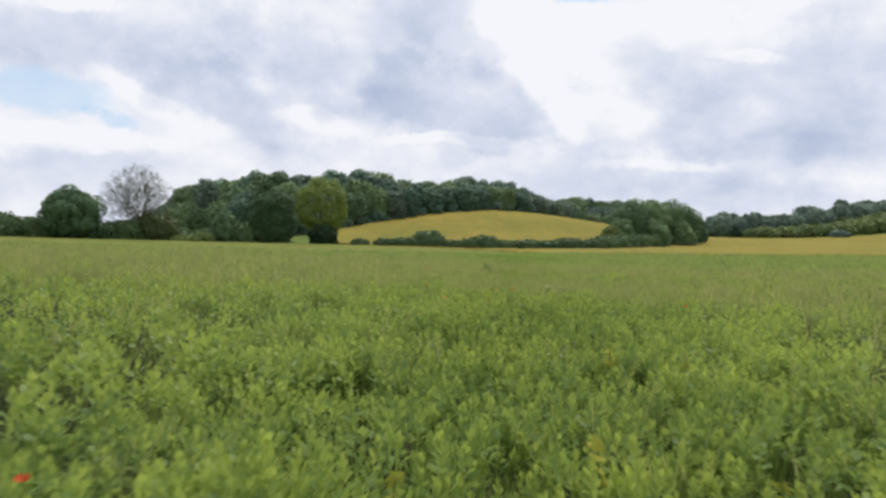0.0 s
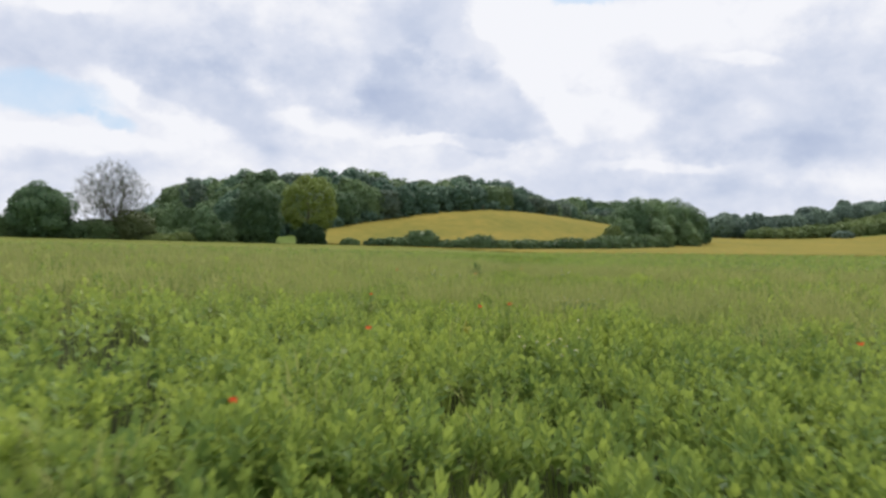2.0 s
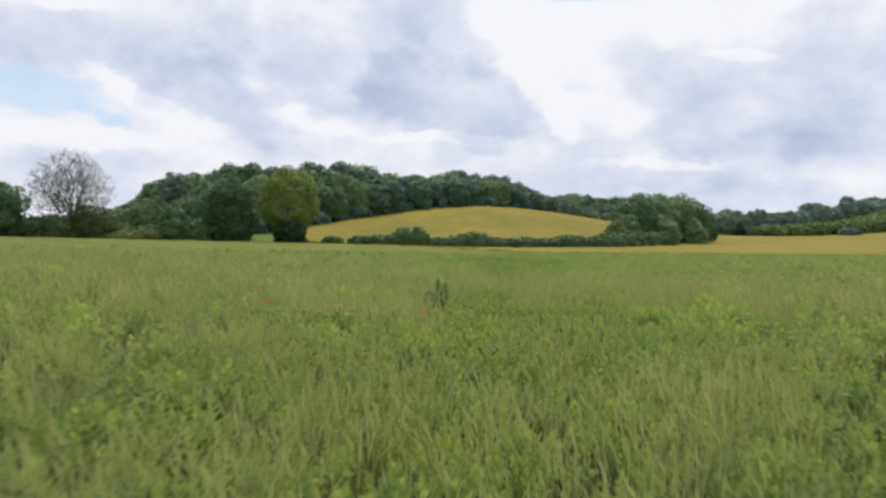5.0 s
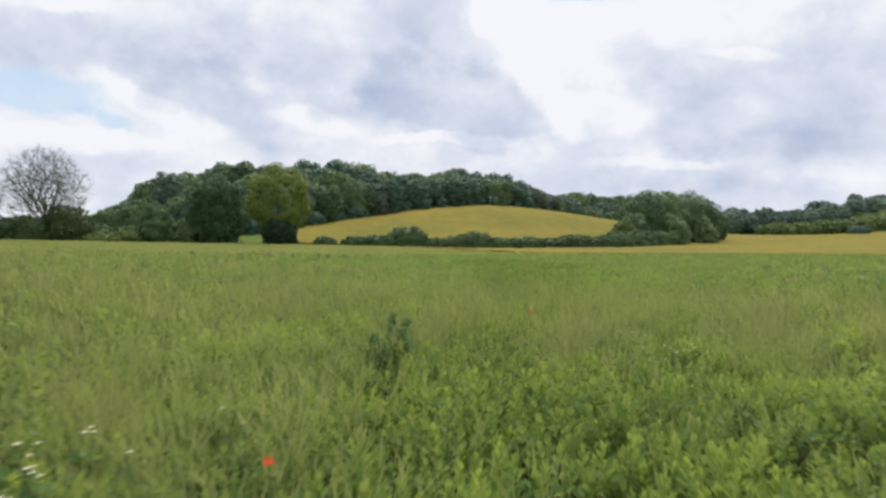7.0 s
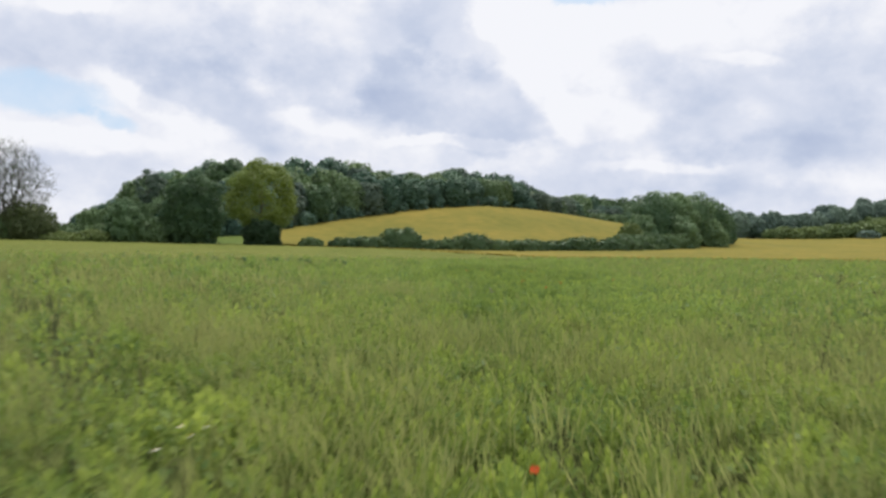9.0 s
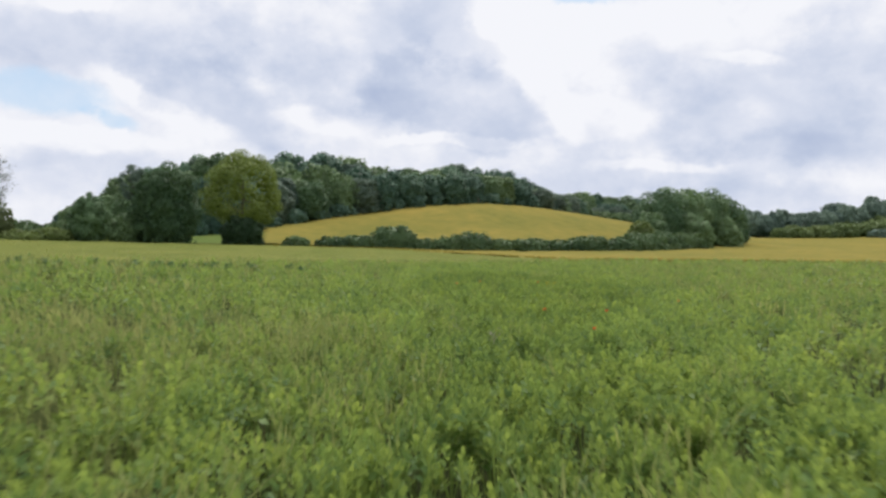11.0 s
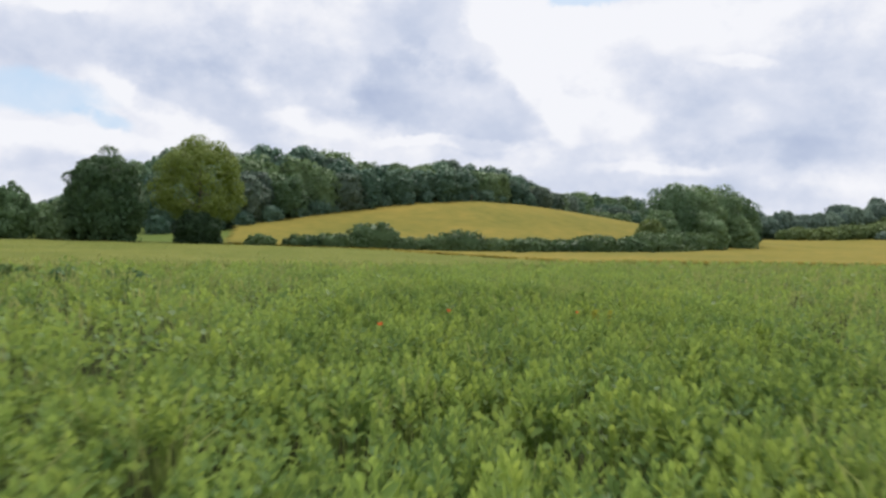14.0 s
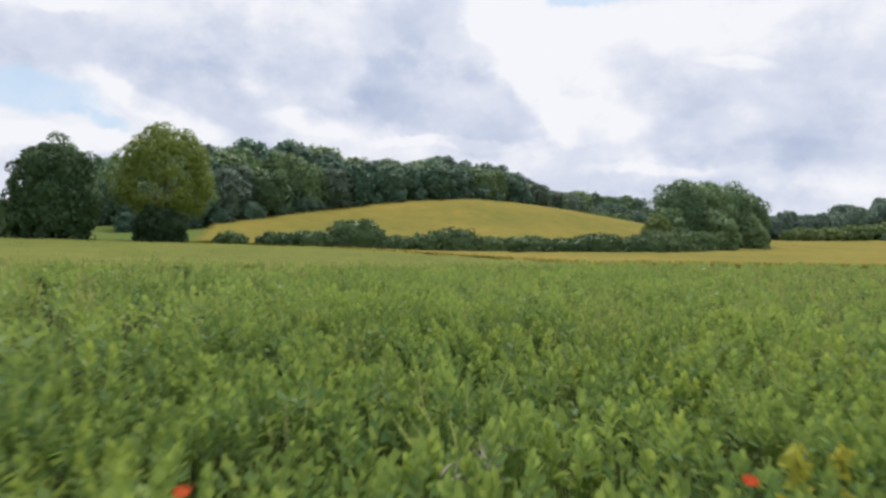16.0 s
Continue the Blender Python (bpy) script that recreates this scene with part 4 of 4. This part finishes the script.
# ---- low hedge between the meadow and the wheat hill ----
for k, (x, y, w, h, mat) in enumerate((
        (-17.3, 149, 3.0, 1.7, M_HEDGE_LEAF), (-12.0, 150.5, 4.5, 1.8, M_HEDGE_LEAF), (-8.2, 151, 5.0, 2.2, M_HEDGE_LEAF), (-3.3, 152.5, 6.0, 3.9, M_HEDGE_LEAF),
        (1.2, 152, 4.5, 1.9, M_HEDGE_LEAF), (5.4, 152.5, 4.5, 2.4, M_HEDGE_LEAF), (8.6, 153, 5.5, 3.1, M_HEDGE_LEAF), (13.2, 153.5, 5.0, 2.1, M_HEDGE_LEAF),
        (17.6, 154, 5.5, 2.3, M_HEDGE_LEAF), (22.3, 155, 5.5, 2.1, M_HEDGE_LEAF), (26.9, 156, 5.5, 2.7, M_HEDGE_LEAF), (31.3, 158, 5.5, 2.3, M_HEDGE_LEAF),
        (35.0, 161, 5.0, 3.0, M_HEDGE_LEAF), (38.5, 165, 6.0, 3.0, M_HEDGE_LEAF), (42.0, 172, 6.5, 3.4, M_HEDGE_LEAF), (46.0, 180, 7.0, 3.6, M_HEDGE_LEAF), (52.0, 187, 7.0, 3.6, M_HEDGE_LEAF))):
    shrub("shrub", 230 + k, x, y, "dark bramble and hawthorn hedge bush", w * 1.5, 3.6, h * 1.05 + 0.35, mat, 12, 62, 0.23, group="low hedge bushes")
    if k > 0:
        shrub("shrub", 800 + k, x + w * 0.5, y + 0.6 + 0.02 * x, "low bramble bush filling the hedge", 5.4, 3.0, 2.1, mat, 10, 56, 0.23, group="low hedge bushes")
shrub("shrub", 260, 41.5, 178.0, "pale yellow-green bush at the hedge's end", 5.5, 5.0, 6.4, M_PALE_HEDGE, 12, 90, 0.26)
# ---- clump of trees at the hedge's end ----
for k, (x, y, h, r) in enumerate(((51.5, 197, 13.0, 5.6), (58, 204, 14.0, 6.0), (66.5, 213, 14.0, 5.8), (74, 222, 12.8, 5.5), (80.5, 233, 10.4, 4.7), (85, 241, 7.6, 3.6), (47.5, 192, 8.0, 3.6), (58, 197, 7.6, 4.2), (69, 210, 7.4, 4.4))):
    dome_tree("tree", 280 + k, x, y, "round-headed dark green tree in a clump", h, r, -1.4, M_OAK, 4600, 0.27, "clump of trees", k * 40, 14, 0.50, 0.04)

# ---- the wood on the hill ----
PROTO = []
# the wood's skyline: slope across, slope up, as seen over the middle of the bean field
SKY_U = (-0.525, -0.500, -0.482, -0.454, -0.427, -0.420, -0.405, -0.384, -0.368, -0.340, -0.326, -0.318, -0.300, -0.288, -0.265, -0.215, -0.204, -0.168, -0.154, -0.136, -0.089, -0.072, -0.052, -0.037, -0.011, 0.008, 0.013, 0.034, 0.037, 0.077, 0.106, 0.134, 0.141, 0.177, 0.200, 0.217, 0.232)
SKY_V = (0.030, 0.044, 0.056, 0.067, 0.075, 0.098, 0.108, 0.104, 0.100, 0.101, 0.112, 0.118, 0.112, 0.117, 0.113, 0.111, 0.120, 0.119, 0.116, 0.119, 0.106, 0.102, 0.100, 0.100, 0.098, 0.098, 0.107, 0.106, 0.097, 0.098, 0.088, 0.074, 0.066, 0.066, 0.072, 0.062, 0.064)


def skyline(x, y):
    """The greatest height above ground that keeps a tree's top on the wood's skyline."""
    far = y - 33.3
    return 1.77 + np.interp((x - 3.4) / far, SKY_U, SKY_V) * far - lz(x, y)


def wood_tree(k, x, y, height, turn):
    rng = np.random.default_rng(900 + k)
    if len(PROTO) < 8:
        i = len(PROTO)
        h, radius, clear, leaf, bumps, swell = ((14.0, 5.2, -1.4, M_WOOD_LEAF, 14, 0.46), (14.0, 5.7, -1.4, M_WOOD_LIGHT, 18, 0.42), (14.0, 4.8, -1.2, M_WOOD_LEAF, 20, 0.50), (14.0, 5.3, -1.6, M_WOOD_DARK, 16, 0.44),
                                                (14.0, 5.5, -1.4, M_WOOD_LIGHT, 22, 0.46), (14.0, 4.6, -1.0, M_WOOD_DARK, 15, 0.50), (14.0, 5.1, -1.2, M_GREY_LEAF, 18, 0.48), (14.0, 4.9, -1.4, M_WOOD_PALE, 20, 0.44))[i]
        ob = dome_tree("tree", 300 + i, x, y, "tall dark green broadleaf tree in the wood" if leaf is not M_WOOD_PALE else "fresh light green broadleaf tree in the wood", h, radius, clear, leaf, 1600, 0.48, "trees of the wood", turn, bumps, swell, 0.07)
        ob.scale = (height / h,) * 3
        PROTO.append(ob)
        return ob
    # lighter greens on the slope by the bare tree
    src = PROTO[int(rng.integers(0, 8))] if x > -46 else PROTO[(1, 4, 7, 0, 4, 7)[int(rng.integers(0, 6))]]
    wide = np.clip(height / 14.0, 0.78, 1.15) * rng.uniform(0.98, 1.22)
    made = copy_thing(src, pose(x, y, lz(x, y), 0, 0, turn))
    made.scale = (wide, wide, height / 14.0)
    return made


rng_wood = np.random.default_rng(77)
places = []
for row in range(4):
    x = -104.0
    while x < 112:
        y = float(wood_front(x)) + 2.5 + row * 8.5 + rng_wood.uniform(-2.2, 2.2)
        lane = y < 214 and abs((x - 6.5) / (y - 65.6) + 0.448) < 0.034      # grassy way up into the wood
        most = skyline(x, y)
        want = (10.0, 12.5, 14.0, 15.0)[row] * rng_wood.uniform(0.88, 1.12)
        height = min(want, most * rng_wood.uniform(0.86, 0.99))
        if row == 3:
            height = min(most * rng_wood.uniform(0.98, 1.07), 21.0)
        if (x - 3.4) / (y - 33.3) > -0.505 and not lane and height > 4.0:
            places.append((x + rng_wood.uniform(-1.2, 1.2), y, height, rng_wood.uniform(0, 360)))
        x += (5.6 if row == 0 else 6.6) * rng_wood.uniform(0.8, 1.2)
places.sort(key=lambda p: abs(p[2] - 13.0))
for count, p in enumerate(places):
    wood_tree(count, *p)
# single crowns that stand out of the skyline
for k, (u_, y, h_up, r, leaf, lab) in enumerate(((-0.404, 236, 1.0, 4.0, M_GREY_LEAF, "grey-green thinly leafed tree rising out of the wood"), (-0.392, 238, 0.98, 3.0, M_GREY_LEAF, "grey-green thinly leafed tree rising out of the wood"),
                                                 (-0.318, 232, 1.0, 2.8, M_GREY_LEAF, "grey-green thinly leafed tree rising out of the wood"), (-0.306, 236, 0.97, 2.6, M_GREY_LEAF, "grey-green thinly leafed tree rising out of the wood"),
                                                 (-0.288, 236, 1.02, 2.4, M_GREY_LEAF, "grey-green thinly leafed tree rising out of the wood"), (-0.255, 238, 1.0, 3.0, M_GREY_LEAF, "grey-green thinly leafed tree rising out of the wood"),
                                                 (0.0235, 275, 1.0, 3.2, M_WOOD_DARK, "dark broad-topped tree standing above the wood"))):
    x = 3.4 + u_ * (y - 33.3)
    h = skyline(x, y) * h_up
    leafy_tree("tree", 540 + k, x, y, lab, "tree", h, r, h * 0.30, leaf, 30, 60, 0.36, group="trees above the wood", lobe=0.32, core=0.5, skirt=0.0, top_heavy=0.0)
dome_tree("tree", 560, -114.0, 268.0, "dark round tree at the wood's far corner", 8.6, 3.4, -0.8, M_WOOD_DARK, 1800, 0.34, "trees of the wood")
for k, (x, y) in enumerate(((-66, 216), (-61, 218), (-56.5, 219))):
    shrub("shrub", 490 + k, x, y, "dark understorey bush at the end of the grassy way", 7.0, 4.5, 5.5, M_WOOD_LEAF, 12, 70, 0.38, group="bushes along the wood")
# bushes along the wood's edge
BUSH = []
x = -44.0
while x < 44:
    y = float(wood_front(x)) - 1.0 + rng_wood.uniform(-0.8, 0.8)
    sc = rng_wood.uniform(0.6, 1.25)
    if len(BUSH) < 4:
        BUSH.append(shrub("shrub", 500 + len(BUSH), x, y, "dark understorey bush at the wood's edge", 5.0, 3.4, 3.4, M_WOOD_DARK, 10, 60, 0.36, group="bushes along the wood"))
    else:
        copy_thing(BUSH[int(rng_wood.integers(0, 4))], pose(x, y, lz(x, y), 0, 0, rng_wood.uniform(0, 360))).scale = (sc, sc, sc)
    x += rng_wood.uniform(2.8, 5.0)

# ---- far woodland edge and trees ----
FAR = []


def far_tree(x, y, scale, turn, low=False):
    if len(FAR) < 4:
        i = len(FAR)
        height, radius, clear = ((13.0, 5.2, 0.8), (11.5, 5.6, 0.2), (14.0, 4.8, 1.2), (5.2, 4.6, -0.8))[i]
        ob = dome_tree("tree", 400 + i, x, y, "far grey-green tree on a woodland edge" if i < 3 else "pale green scrub bush below far trees", height, radius, clear, M_FAR_HAZY_LEAF if i < 3 else M_FAR_SCRUB, 900, 0.65, "far woodland trees", turn, 18, 0.28, 0.06)
        FAR.append(ob)
        return
    src = FAR[3] if low else FAR[int(rng_far.integers(0, 3))]
    copy_thing(src, pose(x, y, lz(x, y), 0, 0, turn) @ Matrix.Diagonal((scale, scale, scale, 1)))


rng_far = np.random.default_rng(78)
for row in range(3):
    x = 152.0 + row * 3
    while x < 330:
        far_tree(x, 392 + (x - 152) * 0.55 + row * 13 + rng_far.uniform(-4, 4), rng_far.uniform(0.75, 1.2), rng_far.uniform(0, 360))
        x += rng_far.uniform(7, 11)
for row in range(4):
    x = 164.0 + row * 2
    while x < 335:
        far_tree(x, 374 + (x - 152) * 0.40 + row * 9 + rng_far.uniform(-3, 3), rng_far.uniform(0.75, 1.25) * (1 + (x - 164) / 300), rng_far.uniform(0, 360), low=True)
        x += rng_far.uniform(5, 8)
for k in range(9):
    far_tree(118 + k * 6 + rng_far.uniform(-2, 2), 402 + k * 1.5 + rng_far.uniform(-4, 4), rng_far.uniform(0.7, 1.1), rng_far.uniform(0, 360), low=True)
shrub("shrub", 520, 210.0, 381.0, "round dark bush standing in the wheat's edge", 12.0, 9.0, 4.5, M_FAR_HAZY_LEAF, 12, 60, 0.6)
for k in range(14):
    far_tree(105 + k * 9 + rng_far.uniform(-2, 2), 620 + rng_far.uniform(-20, 20), rng_far.uniform(0.7, 1.0), rng_far.uniform(0, 360))


# ---- hill post ----
def hill_post():
    ob = thing("marker_post", 14.0, 236.0, "weathered wooden post on the crown of the hill", "post")
    bm = bmesh.new()
    bmesh.ops.create_cone(bm, cap_ends=True, segments=10, radius1=0.09, radius2=0.075, depth=2.4, matrix=Matrix.Translation((0, 0, 1.1)))
    bmesh.ops.create_cone(bm, cap_ends=True, segments=10, radius1=0.08, radius2=0.02, depth=0.06, matrix=Matrix.Translation((0, 0, 2.33)))
    me = bpy.data.meshes.new("shaft")
    bm.to_mesh(me)
    bm.free()
    me.materials.append(M_POST)
    part("shaft", me, ob)


hill_post()


# ---- flowers and weeds among the beans ----
def stem_mesh(name, height, girth, bend, mat=None):
    path = np.array([[0, 0, -0.05], [bend * 0.3, 0, height * 0.4], [bend * 0.7, 0.01, height * 0.75], [bend, 0, height]])
    v, f = tube(path, [girth, girth * 0.9, girth * 0.8, girth * 0.6], 5)
    return mesh_from(name, v, f, mat or M_STEM, smooth_faces=True)


def petal(root, out, side, up, length, width, cup):
    """A rounded, cupped petal as a small fan grid: verts, quads."""
    us, ws = np.linspace(0, 1, 4), np.linspace(-1, 1, 5)
    v = []
    for u_ in us:
        half = width * math.sin(0.25 + u_ * 2.35) * 0.5
        for w_ in ws:
            wav = 0.08 * length * math.sin(w_ * 5 + u_ * 3 + root[0] * 40) * u_
            v.append(root + out * length * u_ * math.cos(cup * u_) + up * (length * u_ * math.sin(cup) * u_ + abs(w_) * 0.18 * length * u_ + wav) + side * half * w_)
    i, j = np.meshgrid(np.arange(3), np.arange(4), indexing="ij")
    q = np.stack([i * 5 + j, i * 5 + j + 1, (i + 1) * 5 + j + 1, (i + 1) * 5 + j], -1).reshape(-1, 4)
    return np.array(v), q


def poppy(seed, x, y):
    rng = np.random.default_rng(seed)
    ob = thing("poppy", x, y, "single scarlet field poppy above the beans", "flower", "poppies", turn=rng.uniform(0, 360))
    h = rng.uniform(0.82, 0.90)
    part("stem", stem_mesh("stem", h, 0.004, 0.05), ob)
    top = np.array([0.05, 0, h])
    for k in range(4):
        a = k * math.pi / 2 + rng.uniform(-0.15, 0.15)
        out, side = np.array([math.cos(a), math.sin(a), 0]), np.array([-math.sin(a), math.cos(a), 0])
        v, f = petal(top, out, side, np.array([0, 0, 1.0]), 0.036, 0.052, 0.75 + 0.15 * (k % 2))
        part("petal", mesh_from("petal", v, f, M_POPPY, smooth_faces=True), ob)
    v, f = lump(top + [0, 0, 0.012], (0.009, 0.009, 0.012), rng, 4, 6)
    part("seed_head", mesh_from("seed_head", v, f, M_STEM), ob, "dark green seed head")
    return ob


for k, (x, y) in enumerate(((-2.21, 2.47), (-0.64, 10.56), (4.68, 13.76), (-0.23, 13.65), (-0.68, 18.65), (1.45, 17.02), (1.02, 16.53), (-0.79, 28.39), (1.58, 27.96),
                            (3.91, 36.98), (7.39, 56.93), (6.38, 53.51), (9.91, 60.43), (6.03, 56.56), (5.34, 67.22), (7.35, 67.5), (4.58, 64.55))):
    poppy(600 + k, x, y)


def mayweed(seed, x, y, flowers):
    """A branching mayweed: feathery leaf, and daisies on thin stalks."""
    rng = np.random.default_rng(seed)
    ob = thing("mayweed", x, y, "white-flowered mayweed growing among the crop", "flower", "mayweed", turn=rng.uniform(0, 360))
    heads = []
    for k in range(flowers):
        a, r = rng.uniform(0, 6.283), rng.uniform(0.05, 0.26)
        top = np.array([math.cos(a) * r, math.sin(a) * r, rng.uniform(0.80, 0.93)])
        heads.append(top)
        v, f = tube(np.array([[0, 0, -0.05], top * [0.3, 0.3, 0.5], top]), [0.004, 0.003, 0.002], 4)
        part("stem", mesh_from("stem", v, f, M_STEM), ob)
    c = np.repeat(np.array(heads), 5, 0) * rng.uniform(0.35, 0.9, (flowers * 5, 1)) + rng.normal(scale=0.03, size=(flowers * 5, 3))
    v, f = leaf_cards(rng, c, rng.normal(size=c.shape), 0.05)
    part("leaves", mesh_from("leaves", v, f, M_TALL), ob)
    for top in heads:
        petals = []
        for k in range(11):
            a = k * 2 * math.pi / 11
            out, side = np.array([math.cos(a), math.sin(a), -0.15]), np.array([-math.sin(a), math.cos(a), 0])
            petals.append((np.array([top + out * 0.005, top + out * 0.010 + side * 0.0038, top + out * 0.0165, top + out * 0.010 - side * 0.0038]), np.array([[0, 1, 2, 3]])))
        v, f = join(petals)
        head = part("flower_head", mesh_from("flower_head", v, f, M_DAISY), ob, "white petals round a yellow eye")
        v, f = lump(top + [0, 0, 0.002], (0.007, 0.007, 0.005), rng, 4, 6)
        part("eye", mesh_from("eye", v, f, M_YOLK), head, "yellow eye")


for k, (x, y, n) in enumerate(((1.41, 13.28, 4), (1.57, 13.52, 3), (1.66, 13.4, 3), (1.46, 12.82, 3), (2.53, 19.32, 5), (2.73, 19.45, 5), (2.82, 19.14, 7), (2.82, 18.85, 6), (3.0, 19.19, 7), (3.09, 18.91, 4), (2.7, 19.0, 5),
                               (0.63, 16.73, 3), (0.7, 16.8, 2), (0.33, 16.41, 3), (2.34, 15.13, 2), (-0.46, 27.2, 5), (-0.41, 27.48, 4), (-0.34, 27.67, 5), (0.22, 27.86, 7), (0.39, 27.62, 6), (0.37, 28.06, 6),
                               (1.23, 28.8, 2), (0.53, 28.23, 3), (4.48, 34.16, 4), (4.69, 34.4, 3), (4.84, 34.01, 4))):
    mayweed(650 + k, x, y, n)
for k, (x, y, n) in enumerate(((5.07, 34.24, 3), (4.92, 32.42, 4), (5.12, 32.58, 4), (4.78, 32.41, 3), (1.92, 37.11, 2), (2.03, 37.32, 2), (0.88, 7.06, 2), (7.14, 58.06, 2))):
    mayweed(680 + k, x, y, n)


def tall_weed(seed, x, y, height, name, label, leaf, leaves, size, spread, group=""):
    """A tall branching weed: an upright ribbed stem with narrow leaves up its length."""
    rng = np.random.default_rng(seed)
    ob = thing(name, x, y, label, "weed", group, turn=rng.uniform(0, 360))
    part("stem", stem_mesh("stem", height, 0.008, 0.06), ob)
    k = rng.uniform(0.15, 1.0, leaves)
    a = rng.uniform(0, 6.283, leaves)
    r = spread * (1.1 - 0.75 * k) * rng.uniform(0.3, 1, leaves)
    c = np.column_stack([np.cos(a) * r + 0.06 * k, np.sin(a) * r, k * height])
    n = np.column_stack([np.cos(a), np.sin(a), rng.uniform(0.2, 1.4, leaves)]) + rng.normal(scale=0.3, size=(leaves, 3))
    v, f = leaf_cards(rng, c, n, size, stretch=2.2, droop=-0.3)
    part("leaves", mesh_from("leaves", v, f, leaf), ob)


for k, (x, y, h) in enumerate(((1.55, 33.1, 0.84), (1.72, 33.3, 1.08), (1.88, 33.2, 0.90), (1.98, 33.45, 1.0), (1.7, 32.9, 0.82))):
    tall_weed(700 + k, x, y, h, "goosefoot", "tall blue-green goosefoot weed above the grass", M_TALL, 190, 0.048, 0.21)
for k, (x, y) in enumerate(((-0.5, 2.62), (0.7, 3.41), (1.52, 2.83), (1.64, 7.28), (2.32, 6.93), (0.84, 14.85), (6.46, 67.36), (7.87, 67.98), (7.99, 68.04), (7.77, 67.88))):
    tall_weed(720 + k, x, y, 0.86, "dock", "yellowing dock weed with rusty leaves", M_DOCK, 40, 0.045, 0.13)


for k in range(30):
    x = -15.5 + 0.46 * k
    y = 75.5 + 1.2 * math.sin(k * 1.7) + 0.10 * x
    tall_weed(740 + k, x, y, 0.80 + 0.06 * math.sin(k * 2.3), "goosefoot", "dark rank goosefoot weed at the far edge of the beans", M_RANK, 150, 0.085, 0.46, "rank weeds")


M_STRAW = plain_material("dry_straw", (0.28, 0.26, 0.18), (0.42, 0.40, 0.31), 14, 0.7, 0.3)


def dry_stalk(seed, x, y):
    """A dead bent stalk with a few curled blades."""
    rng = np.random.default_rng(seed)
    ob = thing("dry_stalk", x, y, "bleached dry bent stalk standing among the beans", "weed", "dry stalks", turn=rng.uniform(0, 360))
    h, lean = rng.uniform(0.82, 0.92), rng.uniform(0.04, 0.12)
    path = np.array([[0, 0, -0.05], [lean * 0.3, 0, h * 0.5], [lean, 0.01, h * 0.93], [lean + 0.05, 0.02, h], [lean + 0.11, 0.02, h * rng.uniform(0.93, 1.02)]])
    v, f = tube(path, [0.005, 0.005, 0.004, 0.004, 0.003], 5)
    part("stem", mesh_from("stem", v, f, M_STRAW, smooth_faces=True), ob)
    for k in range(3):
        a, z = rng.uniform(0, 6.283), h * rng.uniform(0.78, 0.95)
        out = np.array([math.cos(a), math.sin(a), 0])
        v, f = petal(np.array([lean * 0.9, 0, z]), out, np.array([-math.sin(a), math.cos(a), 0]), np.array([0, 0, 1.0]), rng.uniform(0.06, 0.11), 0.014, rng.uniform(-0.6, 0.8))
        part("blade", mesh_from("blade", v, f, M_STRAW, smooth_faces=True), ob)


for k, (x, y) in enumerate(((0.3, 6.92), (-0.27, 7.17), (1.01, 7.9), (1.14, 7.74), (4.77, 53.09), (4.88, 53.15), (4.33, 54.16), (6.46, 68.06), (6.35, 67.78), (6.24, 67.76))):
    dry_stalk(760 + k, x, y)
